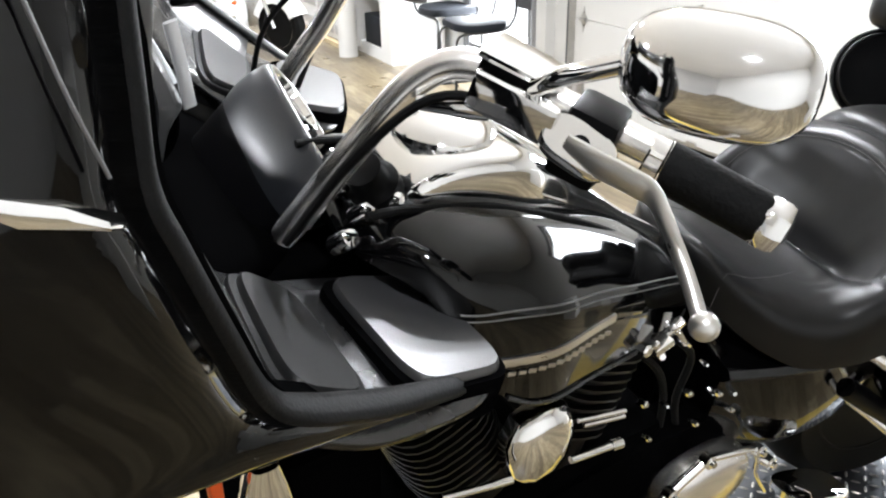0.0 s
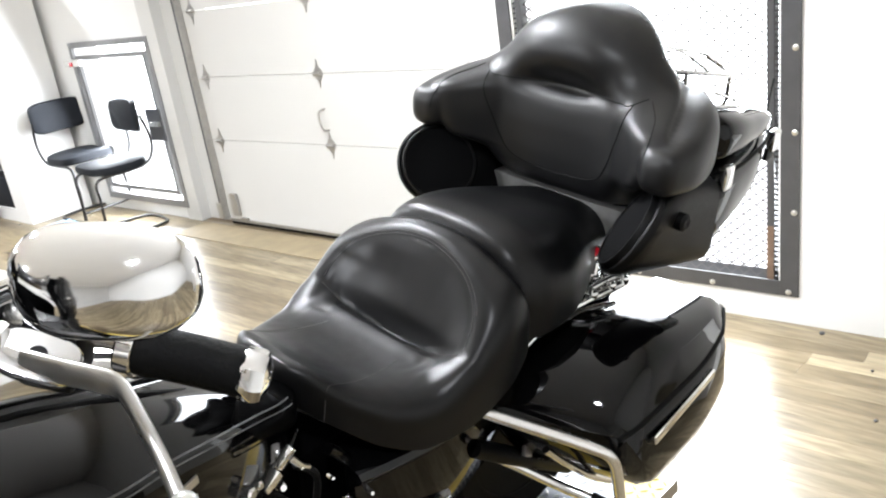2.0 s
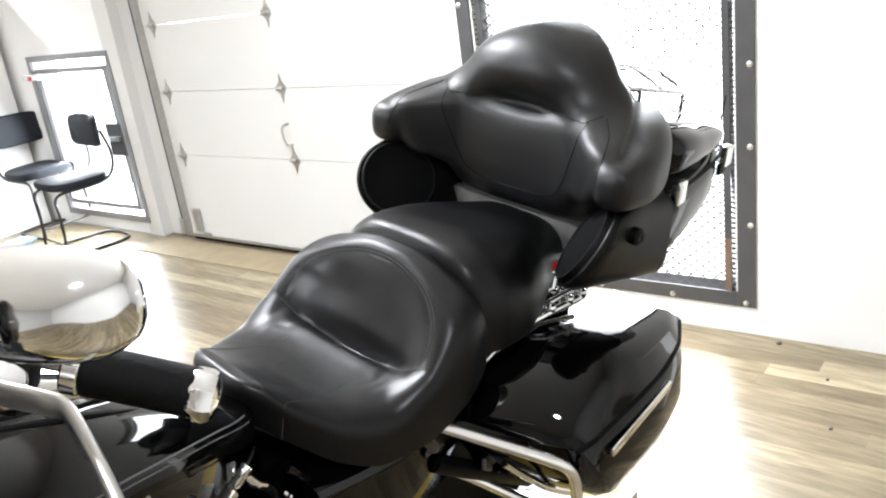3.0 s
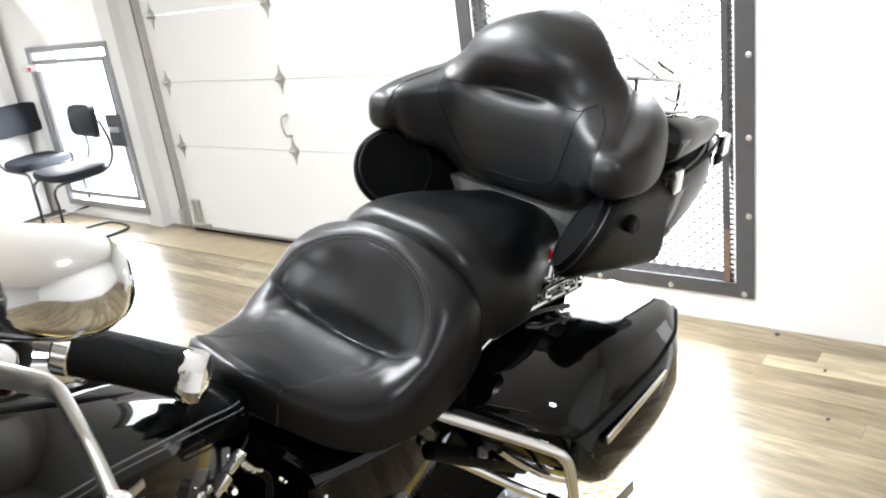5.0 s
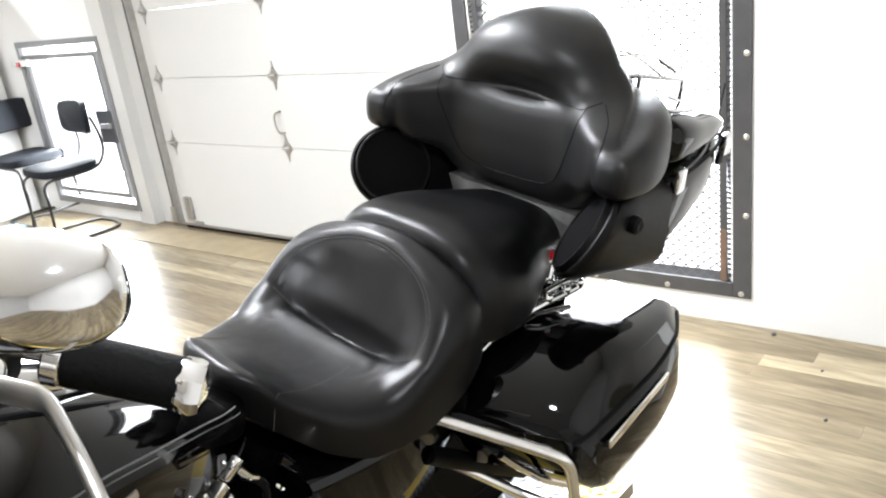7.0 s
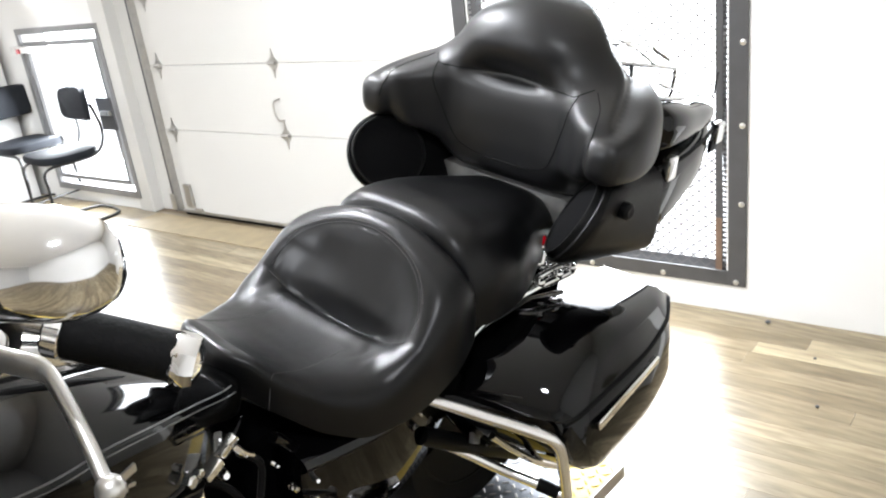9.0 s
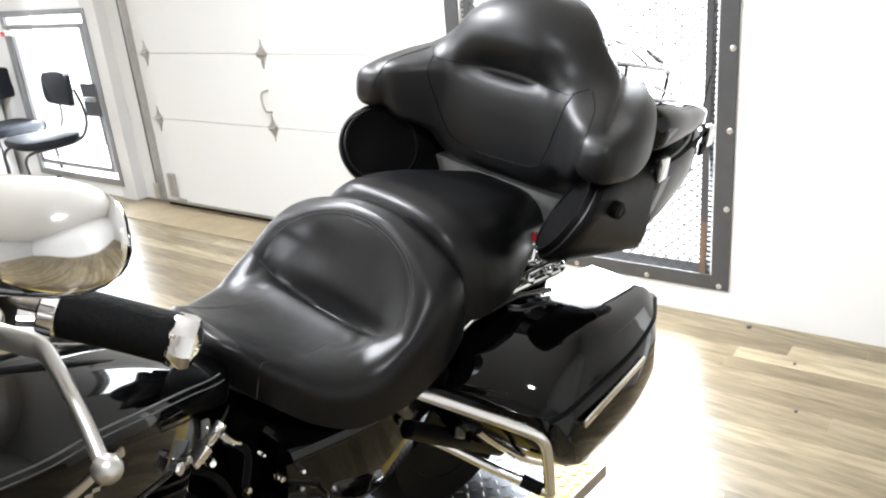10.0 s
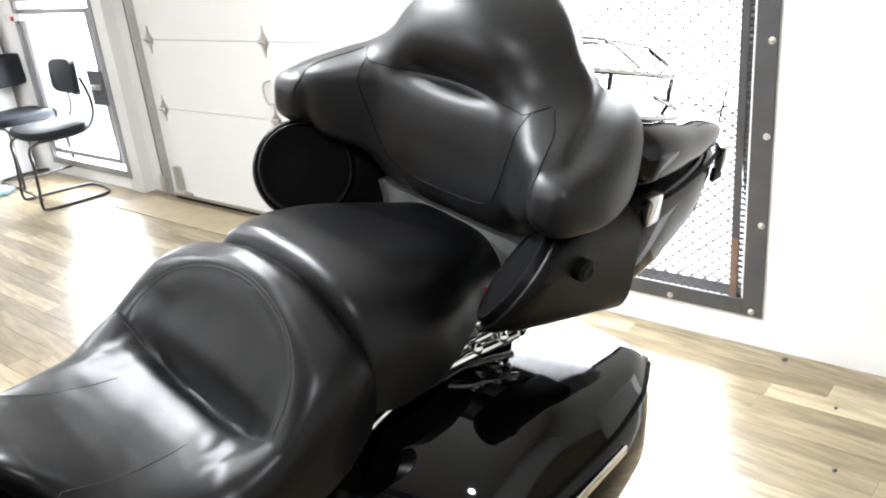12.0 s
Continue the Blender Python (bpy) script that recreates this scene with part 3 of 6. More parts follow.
rider = bpart("rider_cushion", sheet(steps(0.298, 0.84, 170), saddle_top, widths, bottoms, 96), VINYL, seat)
arc = []
for a in steps(0.03, math.pi - 0.03, 44):
    arc.append((CREASE - 0.25 * (PANEL_W * math.cos(a)) ** 2 + PANEL * math.sin(a) ** (2 / 2.6), PANEL_W * math.cos(a)))
for pts in ([saddle_top(CREASE + (x - CREASE) * 1.02, y * 1.02, 0.0006) for x, y in arc],
            [saddle_top(CREASE + (x - CREASE) * 1.06, y * 1.06, 0.0004) for x, y in arc[5:-5]],
            [saddle_top(x, -0.104 - 0.13 * (0.55 - x), 0.0002) for x in steps(0.345, 0.55, 16)],
            [saddle_top(x, 0.104 + 0.13 * (0.55 - x), 0.0002) for x in steps(0.345, 0.55, 16)],
            [saddle_top(CREASE - 0.25 * y * y - 0.004, y, 0.0006) for y in steps(0.13, 0.205, 8)],
            [saddle_top(CREASE - 0.25 * y * y - 0.004, y, 0.0006) for y in steps(-0.205, -0.13, 8)]):
    b = mesh()
    tube(b, pts, 0.0009, 6, 2)
    bpart("stitching", b, SEAM, seat)
tops2 = [(0.795, 0.95), (0.803, 1.0), (0.815, 1.024), (0.835, 1.034), (0.88, 1.036), (0.95, 1.028), (1.05, 1.008), (1.15, 0.982), (1.22, 0.962), (1.25, 0.94)]
widths2 = [(0.795, 0.195), (0.82, 0.222), (0.88, 0.238), (0.95, 0.235), (1.03, 0.213), (1.10, 0.184), (1.17, 0.158), (1.25, 0.135)]
bottoms2 = [(0.795, 0.82), (0.95, 0.826), (1.25, 0.872)]


def pillion_top(x, y):
    w, zb = lerp(widths2, x), lerp(bottoms2, x)
    q = min(abs(y) / w, 1.0)
    zt = lerp(tops2, x + 0.5 * y * y if x < 0.9 else x)
    z = zb + (zt - zb) * (1 - q ** 3.0) ** (1 / 3.0) + 0.012 * (q * q - q ** 4)
    return Vector((x, y, z + 0.0018 * noise.noise(Vector((x * 11, y * 11, 0.4))) * (1 - q ** 4)))


bpart("passenger_cushion", sheet(steps(0.795, 1.25, 60), pillion_top, widths2, bottoms2, 48), VINYL, seat)
b = mesh()
box(b, (0.44, -0.15, 0.70), (1.0, 0.15, 0.765), 0.015)
bpart("seat_pan", b, PAINT, seat, "gloss black seat pan")

# wrap-around backrest: one padded body, blended, then cut along its seams
rest = empty("backrest")
rest.parent = bike
rest.matrix_basis = UPPER
rest["label"] = "padded black vinyl wrap-around backrest"
HALF = [(0.976, 0.185), (0.986, 0.215), (1.005, 0.235), (1.06, 0.262), (1.12, 0.305), (1.16, 0.330), (1.19, 0.334), (1.215, 0.318), (1.24, 0.288), (1.262, 0.258), (1.285, 0.231), (1.31, 0.204), (1.34, 0.182), (1.37, 0.150), (1.39, 0.118), (1.404, 0.084), (1.413, 0.045), (1.417, 0.012)]
FACE = [(0.976, 1.215), (0.986, 1.198), (1.005, 1.186), (1.04, 1.176), (1.09, 1.170), (1.14, 1.170), (1.19, 1.174), (1.225, 1.177), (1.25, 1.173), (1.28, 1.167), (1.31, 1.165), (1.34, 1.172), (1.37, 1.190), (1.39, 1.209), (1.404, 1.230), (1.413, 1.25), (1.417, 1.27)]
b = mesh()
loops = []
for z in steps(0.976, 1.417, 100):
    w, xf = lerp(HALF, z), lerp(FACE, z)
    head = smooth_step(1.20, 1.30, z)
    loop = []
    for k in range(81):
        s = math.sin((-1 + k / 40) * math.pi / 2)
        y = w * s
        e = max(0.0, (abs(s) - 0.50) / 0.50)
        armed = smooth_step(1.03, 1.09, z) * (1 - smooth_step(1.215, 1.285, z))
        x = xf + (1 - head) * (1 - 0.85 * armed) * 0.055 * e ** 2.4 + head * 0.135 * (1 - math.sqrt(max(0.0, 1 - abs(s) ** 2.5)))
        x -= (1 - head) * (0.022 * smooth_step(0.10, 0.24, abs(y)) * smooth_step(0.98, 1.08, z) * (1 - e ** 6) + armed * 0.082 * smooth_step(0.15, 0.31, abs(y)))
        fold = 1.236 + 0.5 * max(0.0, abs(y) - 0.19)
        mouth = max(0.0, 1 - (abs(y) / 0.145) ** 2) ** 1.1
        d = z - fold
        x += (0.003 * smooth_step(0.235, 0.17, abs(y)) + 0.038 * mouth) * math.exp(-(abs(d) / (0.040 if d > 0 else 0.017)) ** 1.5) * (1 - abs(s) ** 10)
        x += 0.002 * noise.noise(Vector((y * 9, z * 9, 1.7)))
        loop.append(Vector((x, y, z)))
    for k in range(1, 8):
        s = 1 - k / 4
        loop.append(Vector((1.37, (w + 0.014) * s, z)))
    loops.append(loop)
rings(b, loops)
for sgn in (-1, 1):
    path = curve([(1.35, sgn * 0.19, 1.155), (1.30, sgn * 0.245, 1.154), (1.24, sgn * 0.290, 1.152), (1.17, sgn * 0.322, 1.150), (1.11, sgn * 0.329, 1.149), (1.056, sgn * 0.326, 1.147)], 8)
    loops = []
    for i, p in enumerate(path):
        f = i / (len(path) - 1)
        hw, hh = lerp([(0, 0.11), (0.4, 0.078), (0.7, 0.054), (1, 0.041)], f), lerp([(0, 0.096), (0.3, 0.088), (0.6, 0.066), (1, 0.044)], f)
        if f > 0.92:
            k = math.sqrt(max(0.10, 1 - ((f - 0.92) / 0.09) ** 2))
            hw, hh = hw * k, hh * k
        d = (path[min(i + 1, len(path) - 1)] - path[max(i - 1, 0)]).normalized()
        side = d.cross(Vector((0, 0, 1))).normalized()
        loops.append([p + side * a + Vector((0, 0, c)) for a, c in superloop(36, 3.2, hw, hh)])
    rings(b, loops)
me = bpy.data.meshes.new("blend")
b.to_mesh(me)
b.free()
lump = bpy.data.objects.new("blend", me)
scene.collection.objects.link(lump)
rm = lump.modifiers.new("remesh", "REMESH")
rm.mode, rm.voxel_size = "VOXEL", 0.0046
sm = lump.modifiers.new("smooth", "SMOOTH")
sm.factor, sm.iterations = 0.5, 20
done = bpy.data.meshes.new_from_object(lump.evaluated_get(bpy.context.evaluated_depsgraph_get()))
bpy.data.objects.remove(lump)
tree = BVHTree.FromPolygons([v.co.copy() for v in done.vertices], [tuple(p.vertices) for p in done.polygons])


def seam(points, name="stitching"):
    """A sewn line laid on the padded body from its front."""
    out = []
    for y, z in points:
        h = tree.ray_cast(Vector((0.6, y, z)), Vector((1, 0, 0)))
        if h[0]:
            out.append(h[0] + h[1] * 0.0003)
    b = mesh()
    tube(b, out, 0.0013, 6, 2)
    bpart(name, b, SEAM_DARK, rest)


CUTS = [(Vector((1.2, 0.205, 1.2)), Vector((0, 1, -0.22)).normalized()), (Vector((1.2, -0.205, 1.2)), Vector((0, -1, -0.22)).normalized())]
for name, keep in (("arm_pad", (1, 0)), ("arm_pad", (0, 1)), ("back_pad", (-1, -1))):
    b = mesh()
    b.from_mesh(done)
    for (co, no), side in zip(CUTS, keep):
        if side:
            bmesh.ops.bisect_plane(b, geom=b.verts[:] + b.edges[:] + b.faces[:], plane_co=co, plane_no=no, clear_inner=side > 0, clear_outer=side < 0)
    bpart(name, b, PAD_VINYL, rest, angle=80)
SHIELD = [(0.203, 1.243), (0.193, 1.195), (0.175, 1.145), (0.154, 1.09), (0.125, 1.050), (0.06, 1.035)]
seam([(p.x, p.y) for p in curve([(y, z, 0) for y, z in SHIELD] + [(-y, z, 0) for y, z in reversed(SHIELD)], 6)])
seam([(y, 1.238 + 0.5 * max(0.0, abs(y) - 0.19)) for y in steps(-0.225, 0.225, 40)])
for sgn in (-1, 1):
    out = []
    for p in curve([(1.062, sgn * 0.300, 0), (1.10, sgn * 0.292, 0), (1.15, sgn * 0.270, 0), (1.195, sgn * 0.235, 0)], 6):
        h = tree.ray_cast(Vector((p.x, p.y, 1.6)), Vector((0, 0, -1)))
        if h[0]:
            out.append(h[0] + h[1] * 0.0003)
    b = mesh()
    tube(b, out, 0.0013, 6, 2)
    bpart("stitching", b, SEAM_DARK, rest)
b = mesh()
loops = []
for y in steps(-0.235, 0.235, 24):
    f = 0.006 * noise.noise(Vector((y * 30, 0, 3)))
    loops.append([Vector((1.205 + f + 0.02 * (y / 0.235) ** 2, y, 0.90)), Vector((1.20 + f + 0.02 * (y / 0.235) ** 2, y, 0.94)), Vector((1.212 + f, y, 0.968)), Vector((1.26, y, 0.975)), Vector((1.34, y, 0.975)), Vector((1.34, y, 0.90))])
rings(b, loops)
bpart("back_skirt", b, mat("grey_lining", (0.13, 0.13, 0.126), 0.7, vary=0.6, scale=22, bump=0.4, bump_scale=30), rest, "grey lining under the backrest")

# speaker pods on the top case
for sgn in (-1, 1):
    pod = empty("speaker_pod")
    pod.parent = bike
    pod.matrix_basis = UPPER
    nrm = Vector((-0.444, -0.726 * sgn, 0.525)).normalized()
    c = Vector((1.070, 0.2755 * sgn, 1.012))
    ax = nrm.cross(Vector((0, 0, 1))).normalized()
    ay = ax.cross(nrm)
    ring0 = [c + (ax * math.cos(t) + ay * math.sin(t)) * 0.099 - nrm * 0.016 for t in (2 * math.pi * k / 48 for k in range(48))]
    target = []
    for k in range(48):
        t = 2 * math.pi * k / 48
        sa = math.sin(t)
        ca = math.cos(t) if ax.y * sgn > 0 else -math.cos(t)
        y = 0.268 + 0.090 * math.copysign(abs(ca) ** 0.45, ca)
        z = 0.962 + 0.108 * math.copysign(abs(sa) ** 0.45, sa)
        target.append(Vector((1.335 + 0.02 * (z - 0.96), sgn * y, z - 0.03 * (sa < 0) * (1 - ca) * 0.5)))
    b = mesh()
    loops = [ring0]
    for f, blow in ((0.06, 0.012), (0.20, 0.018), (0.45, 0.014), (0.75, 0.006), (1.0, 0.0)):
        loops.append([p.lerp(q, f) + (p - c).normalized() * blow for p, q in zip(ring0, target)])
    rings(b, loops)
    bpart("shell", b, PLASTIC, pod)
    b = mesh()
    disc(b, c, nrm, [(0.102, -0.030), (0.107, -0.020), (0.106, -0.013), (0.102, -0.010), (0.098, -0.014), (0.0965, -0.018), (0.0965, 0.000), (0.0945, 0.003), (0.0915, 0.003), (0.090, -0.002), (0.089, -0.008)], 56)
    bpart("rim", b, PLASTIC, pod)
    b = mesh()
    disc(b, c, nrm, [(0.0902, -0.006), (0.0902, -0.001), (0.05, 0.001), (0.001, 0.002)], 48)
    bpart("grille", b, CLOTH, pod)
    b = mesh()
    disc(b, Vector((1.127, 0.374 * sgn, 1.038)), (-0.1, sgn, 0), [(0.02, -0.03), (0.02, 0.008), (0.013, 0.013), (0.011, 0.013), (0.001, 0.011)], 16)
    bpart("knob", b, PLASTIC, pod)

# top case
case = empty("top_case")
case.parent = bike
case.matrix_basis = UPPER
case["label"] = "gloss black top case with chrome latches"


def hull(x0, x1, n, w, zlo, zhi, power=4.0, m=40):
    b = mesh()
    loops = []
    for x in steps(x0, x1, n):
        f = (x - x0) / (x1 - x0)
        ends = min(1, (min(f, 1 - f) / 0.08)) if 0 < f < 1 else 0
        k = 0.9 + 0.1 * math.sqrt(max(0, 1 - (1 - ends) ** 2))
        lo, hi = lerp(zlo, x), lerp(zhi, x)
        loops.append([Vector((x, a, (lo + hi) / 2 + c)) for a, c in superloop(m, power, lerp(w, x) * k, (hi - lo) / 2 * k)])
    rings(b, loops)
    return b


b = mesh()
box(b, (1.225, -0.115, 0.64), (1.33, 0.115, 0.885), 0.02)
bpart("mount", b, MATTE, case, "black case mount")
W = [(1.30, 0.330), (1.40, 0.336), (1.6, 0.312), (1.75, 0.278), (1.84, 0.24), (1.90, 0.19)]
bpart("lower_shell", hull(1.30, 1.90, 30, W, [(1.30, 0.835), (1.40, 0.845), (1.55, 0.862), (1.68, 0.888), (1.78, 0.925), (1.90, 0.975)], [(1.30, 1.066), (1.90, 1.03)], 4.2), PAINT, case)
bpart("lid", hull(1.345, 1.90, 30, [(a, v + 0.005) for a, v in W], [(1.30, 1.070), (1.90, 1.034)], [(1.30, 1.228), (1.45, 1.202), (1.60, 1.160), (1.72, 1.130), (1.82, 1.098), (1.90, 1.066)], 3.6), PAINT, case)
b = mesh()
tube(b, [(x, -(lerp(W, x) + 0.006) * (1 if x < 1.8 else 0.985), 1.068 - 0.06 * (x - 1.30)) for x in steps(1.33, 1.86, 14)], 0.005, 8)
bpart("seam_gasket", b, RUBBER, case)
b = mesh()
tube(b, [(x, (lerp(W, x) + 0.006) * (1 if x < 1.8 else 0.985), 1.068 - 0.06 * (x - 1.30)) for x in steps(1.33, 1.86, 14)], 0.005, 8)
bpart("seam_gasket", b, RUBBER, case)
for x, y, z in ((1.365, -0.340, 1.062), (1.80, -0.272, 1.022), (1.365, 0.340, 1.062)):
    sg = -1 if y < 0 else 1
    b = mesh()
    box(b, (x - 0.022, min(y, y + sg * 0.022), z - 0.03), (x + 0.022, max(y, y + sg * 0.022), z + 0.028), 0.007)
    lt = bpart("latch", b, CHROME, case)
    b = mesh()
    box(b, (x - 0.03, min(y, y + sg * 0.012), z - 0.055), (x + 0.014, max(y, y + sg * 0.012), z - 0.02), 0.005)
    bpart("latch_hook", b, SATIN, lt)
rack = empty("luggage_rack")
rack.parent = bike
rack.matrix_basis = UPPER
rack["label"] = "chrome tube luggage rack"
for sgn in (-1, 1):
    for pts, r in (([(1.40, -0.15, 1.262), (1.45, -0.18, 1.256), (1.58, -0.182, 1.226), (1.70, -0.175, 1.197), (1.78, -0.12, 1.192), (1.815, -0.05, 1.205)], 0.006), ([(1.46, -0.05, 1.296), (1.62, -0.05, 1.262), (1.815, -0.05, 1.210)], 0.006), ([(1.40, -0.15, 1.262), (1.44, -0.10, 1.285), (1.46, -0.05, 1.296), (1.46, 0.0, 1.298)], 0.005), ([(1.815, -0.05, 1.207), (1.818, 0.0, 1.207)], 0.005), ([(1.58, -0.18, 1.226), (1.60, -0.10, 1.255), (1.61, -0.05, 1.264)], 0.004)):
        b = mesh()
        tube(b, [(x, -sgn * y, z) for x, y, z in pts], r, 8)
        bpart("rail", b, CHROME, rack)
    for x, y, zt, zb in ((1.445, -0.18, 1.257, 1.205), (1.70, -0.175, 1.197, 1.13)):
        b = mesh()
        tube(b, [(x, -sgn * y, zb), (x, -sgn * y, zt)], 0.006, 8, smooth=False)
        bpart("post", b, CHROME, rack)
    b = mesh()
    tube(b, [(1.35, -sgn * -0.26, 1.222), (1.40, -sgn * -0.285, 1.206), (1.47, -sgn * -0.286, 1.190), (1.56, -sgn * -0.272, 1.168), (1.62, -sgn * -0.24, 1.160), (1.64, -sgn * -0.17, 1.164)], 0.0055, 8)
    bpart("base_rail", b, CHROME, rack)
b = mesh()
tube(b, [(1.895, -0.215, 1.035), (1.915, -0.215, 1.155)], 0.0024, 6, smooth=False)
bpart("antenna", b, SATIN)

# saddlebags
for sgn in (-1, 1):
    bag = empty("saddlebag")
    bag.parent = bike

    def outline(f):
        """Outer half width of the bag at a fraction of its length."""
        return lerp([(0.0, 0.430), (0.1, 0.438), (0.5, 0.432), (0.8, 0.402), (1.0, 0.345)], f)

    def skew(p):
        return Vector((p.x - 0.44 * max(0, 0.42 - abs(p.y)) * (1 - (p.x - 0.85) / 0.65), p.y, p.z))

    b = mesh()
    loops = []
    for i in range(33):
        f = i / 32
        x = 0.85 + 0.63 * f
        front, rear = min(1, f / 0.34), min(1, (1 - f) / 0.07)
        rise = (0.112 * (1 - (1 - front) ** 2.3) ** 0.8 - 0.145 * max(0.0, f - 0.42) ** 1.15) * (1 - 0.9 * (1 - rear) ** 2)
        yi, yo, seam = 0.175, outline(f), 0.660 + 0.006 * f
        prof = [(0.0, 0.985), (0.1, 0.995), (0.25, 1.0), (0.42, 0.99), (0.56, 0.965), (0.68, 0.92), (0.77, 0.855), (0.84, 0.765), (0.885, 0.65), (0.92, 0.50), (0.955, 0.29), (0.985, 0.09), (1.0, 0.0)]
        loop = [skew(Vector((x, sgn * (yi + (yo - yi) * a), seam + rise * h))) for a, h in prof]
        loop += [skew(Vector((x, sgn * (yi + (yo - yi) * 0.97), seam - 0.004))), skew(Vector((x, sgn * yi, seam - 0.004)))]
        loops.append(loop)
    rings(b, loops)
    bpart("lid", b, PAINT, bag)
    b = mesh()
    loops = []
    for i in range(25):
        f = i / 24
        x = 0.86 + 0.615 * f
        e = math.sqrt(max(0.0, 1 - max(0, (0.05 - min(f, 1 - f)) / 0.05) ** 2))
        yi, yo, seam = 0.175, outline(f) * (0.965 + 0.035 * e), 0.650 + 0.006 * f
        bot = 0.452 + 0.01 * f + 0.14 * max(0, 1 - f / 0.22) ** 2
        loops.append([skew(Vector((x, sgn * y, z))) for y, z in ((yi, seam), (yo - 0.012, seam), (yo, seam - 0.012), (yo + 0.016, seam - 0.05), (yo + 0.026, bot + 0.06), (yo + 0.020, bot + 0.025), (yo - 0.005, bot), (yi + 0.03, bot), (yi, bot + 0.03))])
    rings(b, loops)
    bpart("body", b, PAINT, bag)
    b = mesh()
    tube(b, [skew(Vector((0.85 + 0.63 * f, sgn * (outline(f) + 0.001), 0.655 + 0.006 * f))) for f in steps(0.0, 0.985, 12)], 0.0065, 8)
    bpart("seam_gasket", b, RUBBER, bag)
    b = mesh()
    box(b, (-0.155, -0.006, -0.011), (0.155, 0.008, 0.011), 0.005, Matrix.Translation((1.10, sgn * 0.449, 0.612)) @ Matrix.Rotation(radians(-4 * sgn), 4, "Z") @ Matrix.Rotation(radians(-1), 4, "Y"))
    bpart("trim_bar", b, CHROME, bag, "chrome trim bar")
    guard = empty("bag_guard")
    guard.parent = bike
    for pts in ([(0.64, 0.17, 0.735), (0.70, 0.24, 0.70), (0.80, 0.38, 0.645), (0.835, 0.425, 0.615), (0.862, 0.43, 0.54), (0.906, 0.42, 0.415)], [(0.76, 0.15, 0.52), (0.80, 0.20, 0.49), (0.86, 0.29, 0.44), (0.89, 0.37, 0.425), (0.904, 0.42, 0.415)]):
        b = mesh()
        tube(b, [(x, y * sgn, z) for x, y, z in pts], 0.013, 14)
        bpart("guard_tube", b, BAR_CHROME, guard)
    b = mesh()
    tube(b, [(0.885, 0.355 * sgn, 0.427), (0.900, 0.402 * sgn, 0.417)], 0.0155, 14, smooth=False)
    bpart("rubber_boot", b, RUBBER, guard, "black rubber boot")
    b = mesh()
    tube(b, [(0.737, 0.33 * sgn, 0.645), (0.785, 0.335 * sgn, 0.590), (0.827, 0.34 * sgn, 0.546), (0.89, 0.34 * sgn, 0.482), (0.985, 0.34 * sgn, 0.402)], 0.008, 10)
    bpart("hose", b, CHROME, guard, "chrome-braided hose")
    b = mesh()
    tube(b, [(0.66, 0.20 * sgn, 0.625), (0.80, 0.215 * sgn, 0.52), (0.98, 0.22 * sgn, 0.385)], 0.022, 10)
    bpart("bag_bracket", b, SATIN, guard, "black saddlebag bracket")
    for x, z, w in ((0.80, 0.548, 0.016), (0.862, 0.500, 0.018), (0.915, 0.458, 0.022)):
        b = mesh()
        box(b, (-w, -0.006, -0.012), (w, 0.006, 0.012), 0.003, Matrix.Translation((x, 0.235 * sgn, z)) @ Matrix.Rotation(radians(38), 4, "Y") @ Matrix.Rotation(radians(25 * sgn), 4, "X"))
        bpart("bracket_plate", b, STEEL, guard, "bare steel plate")

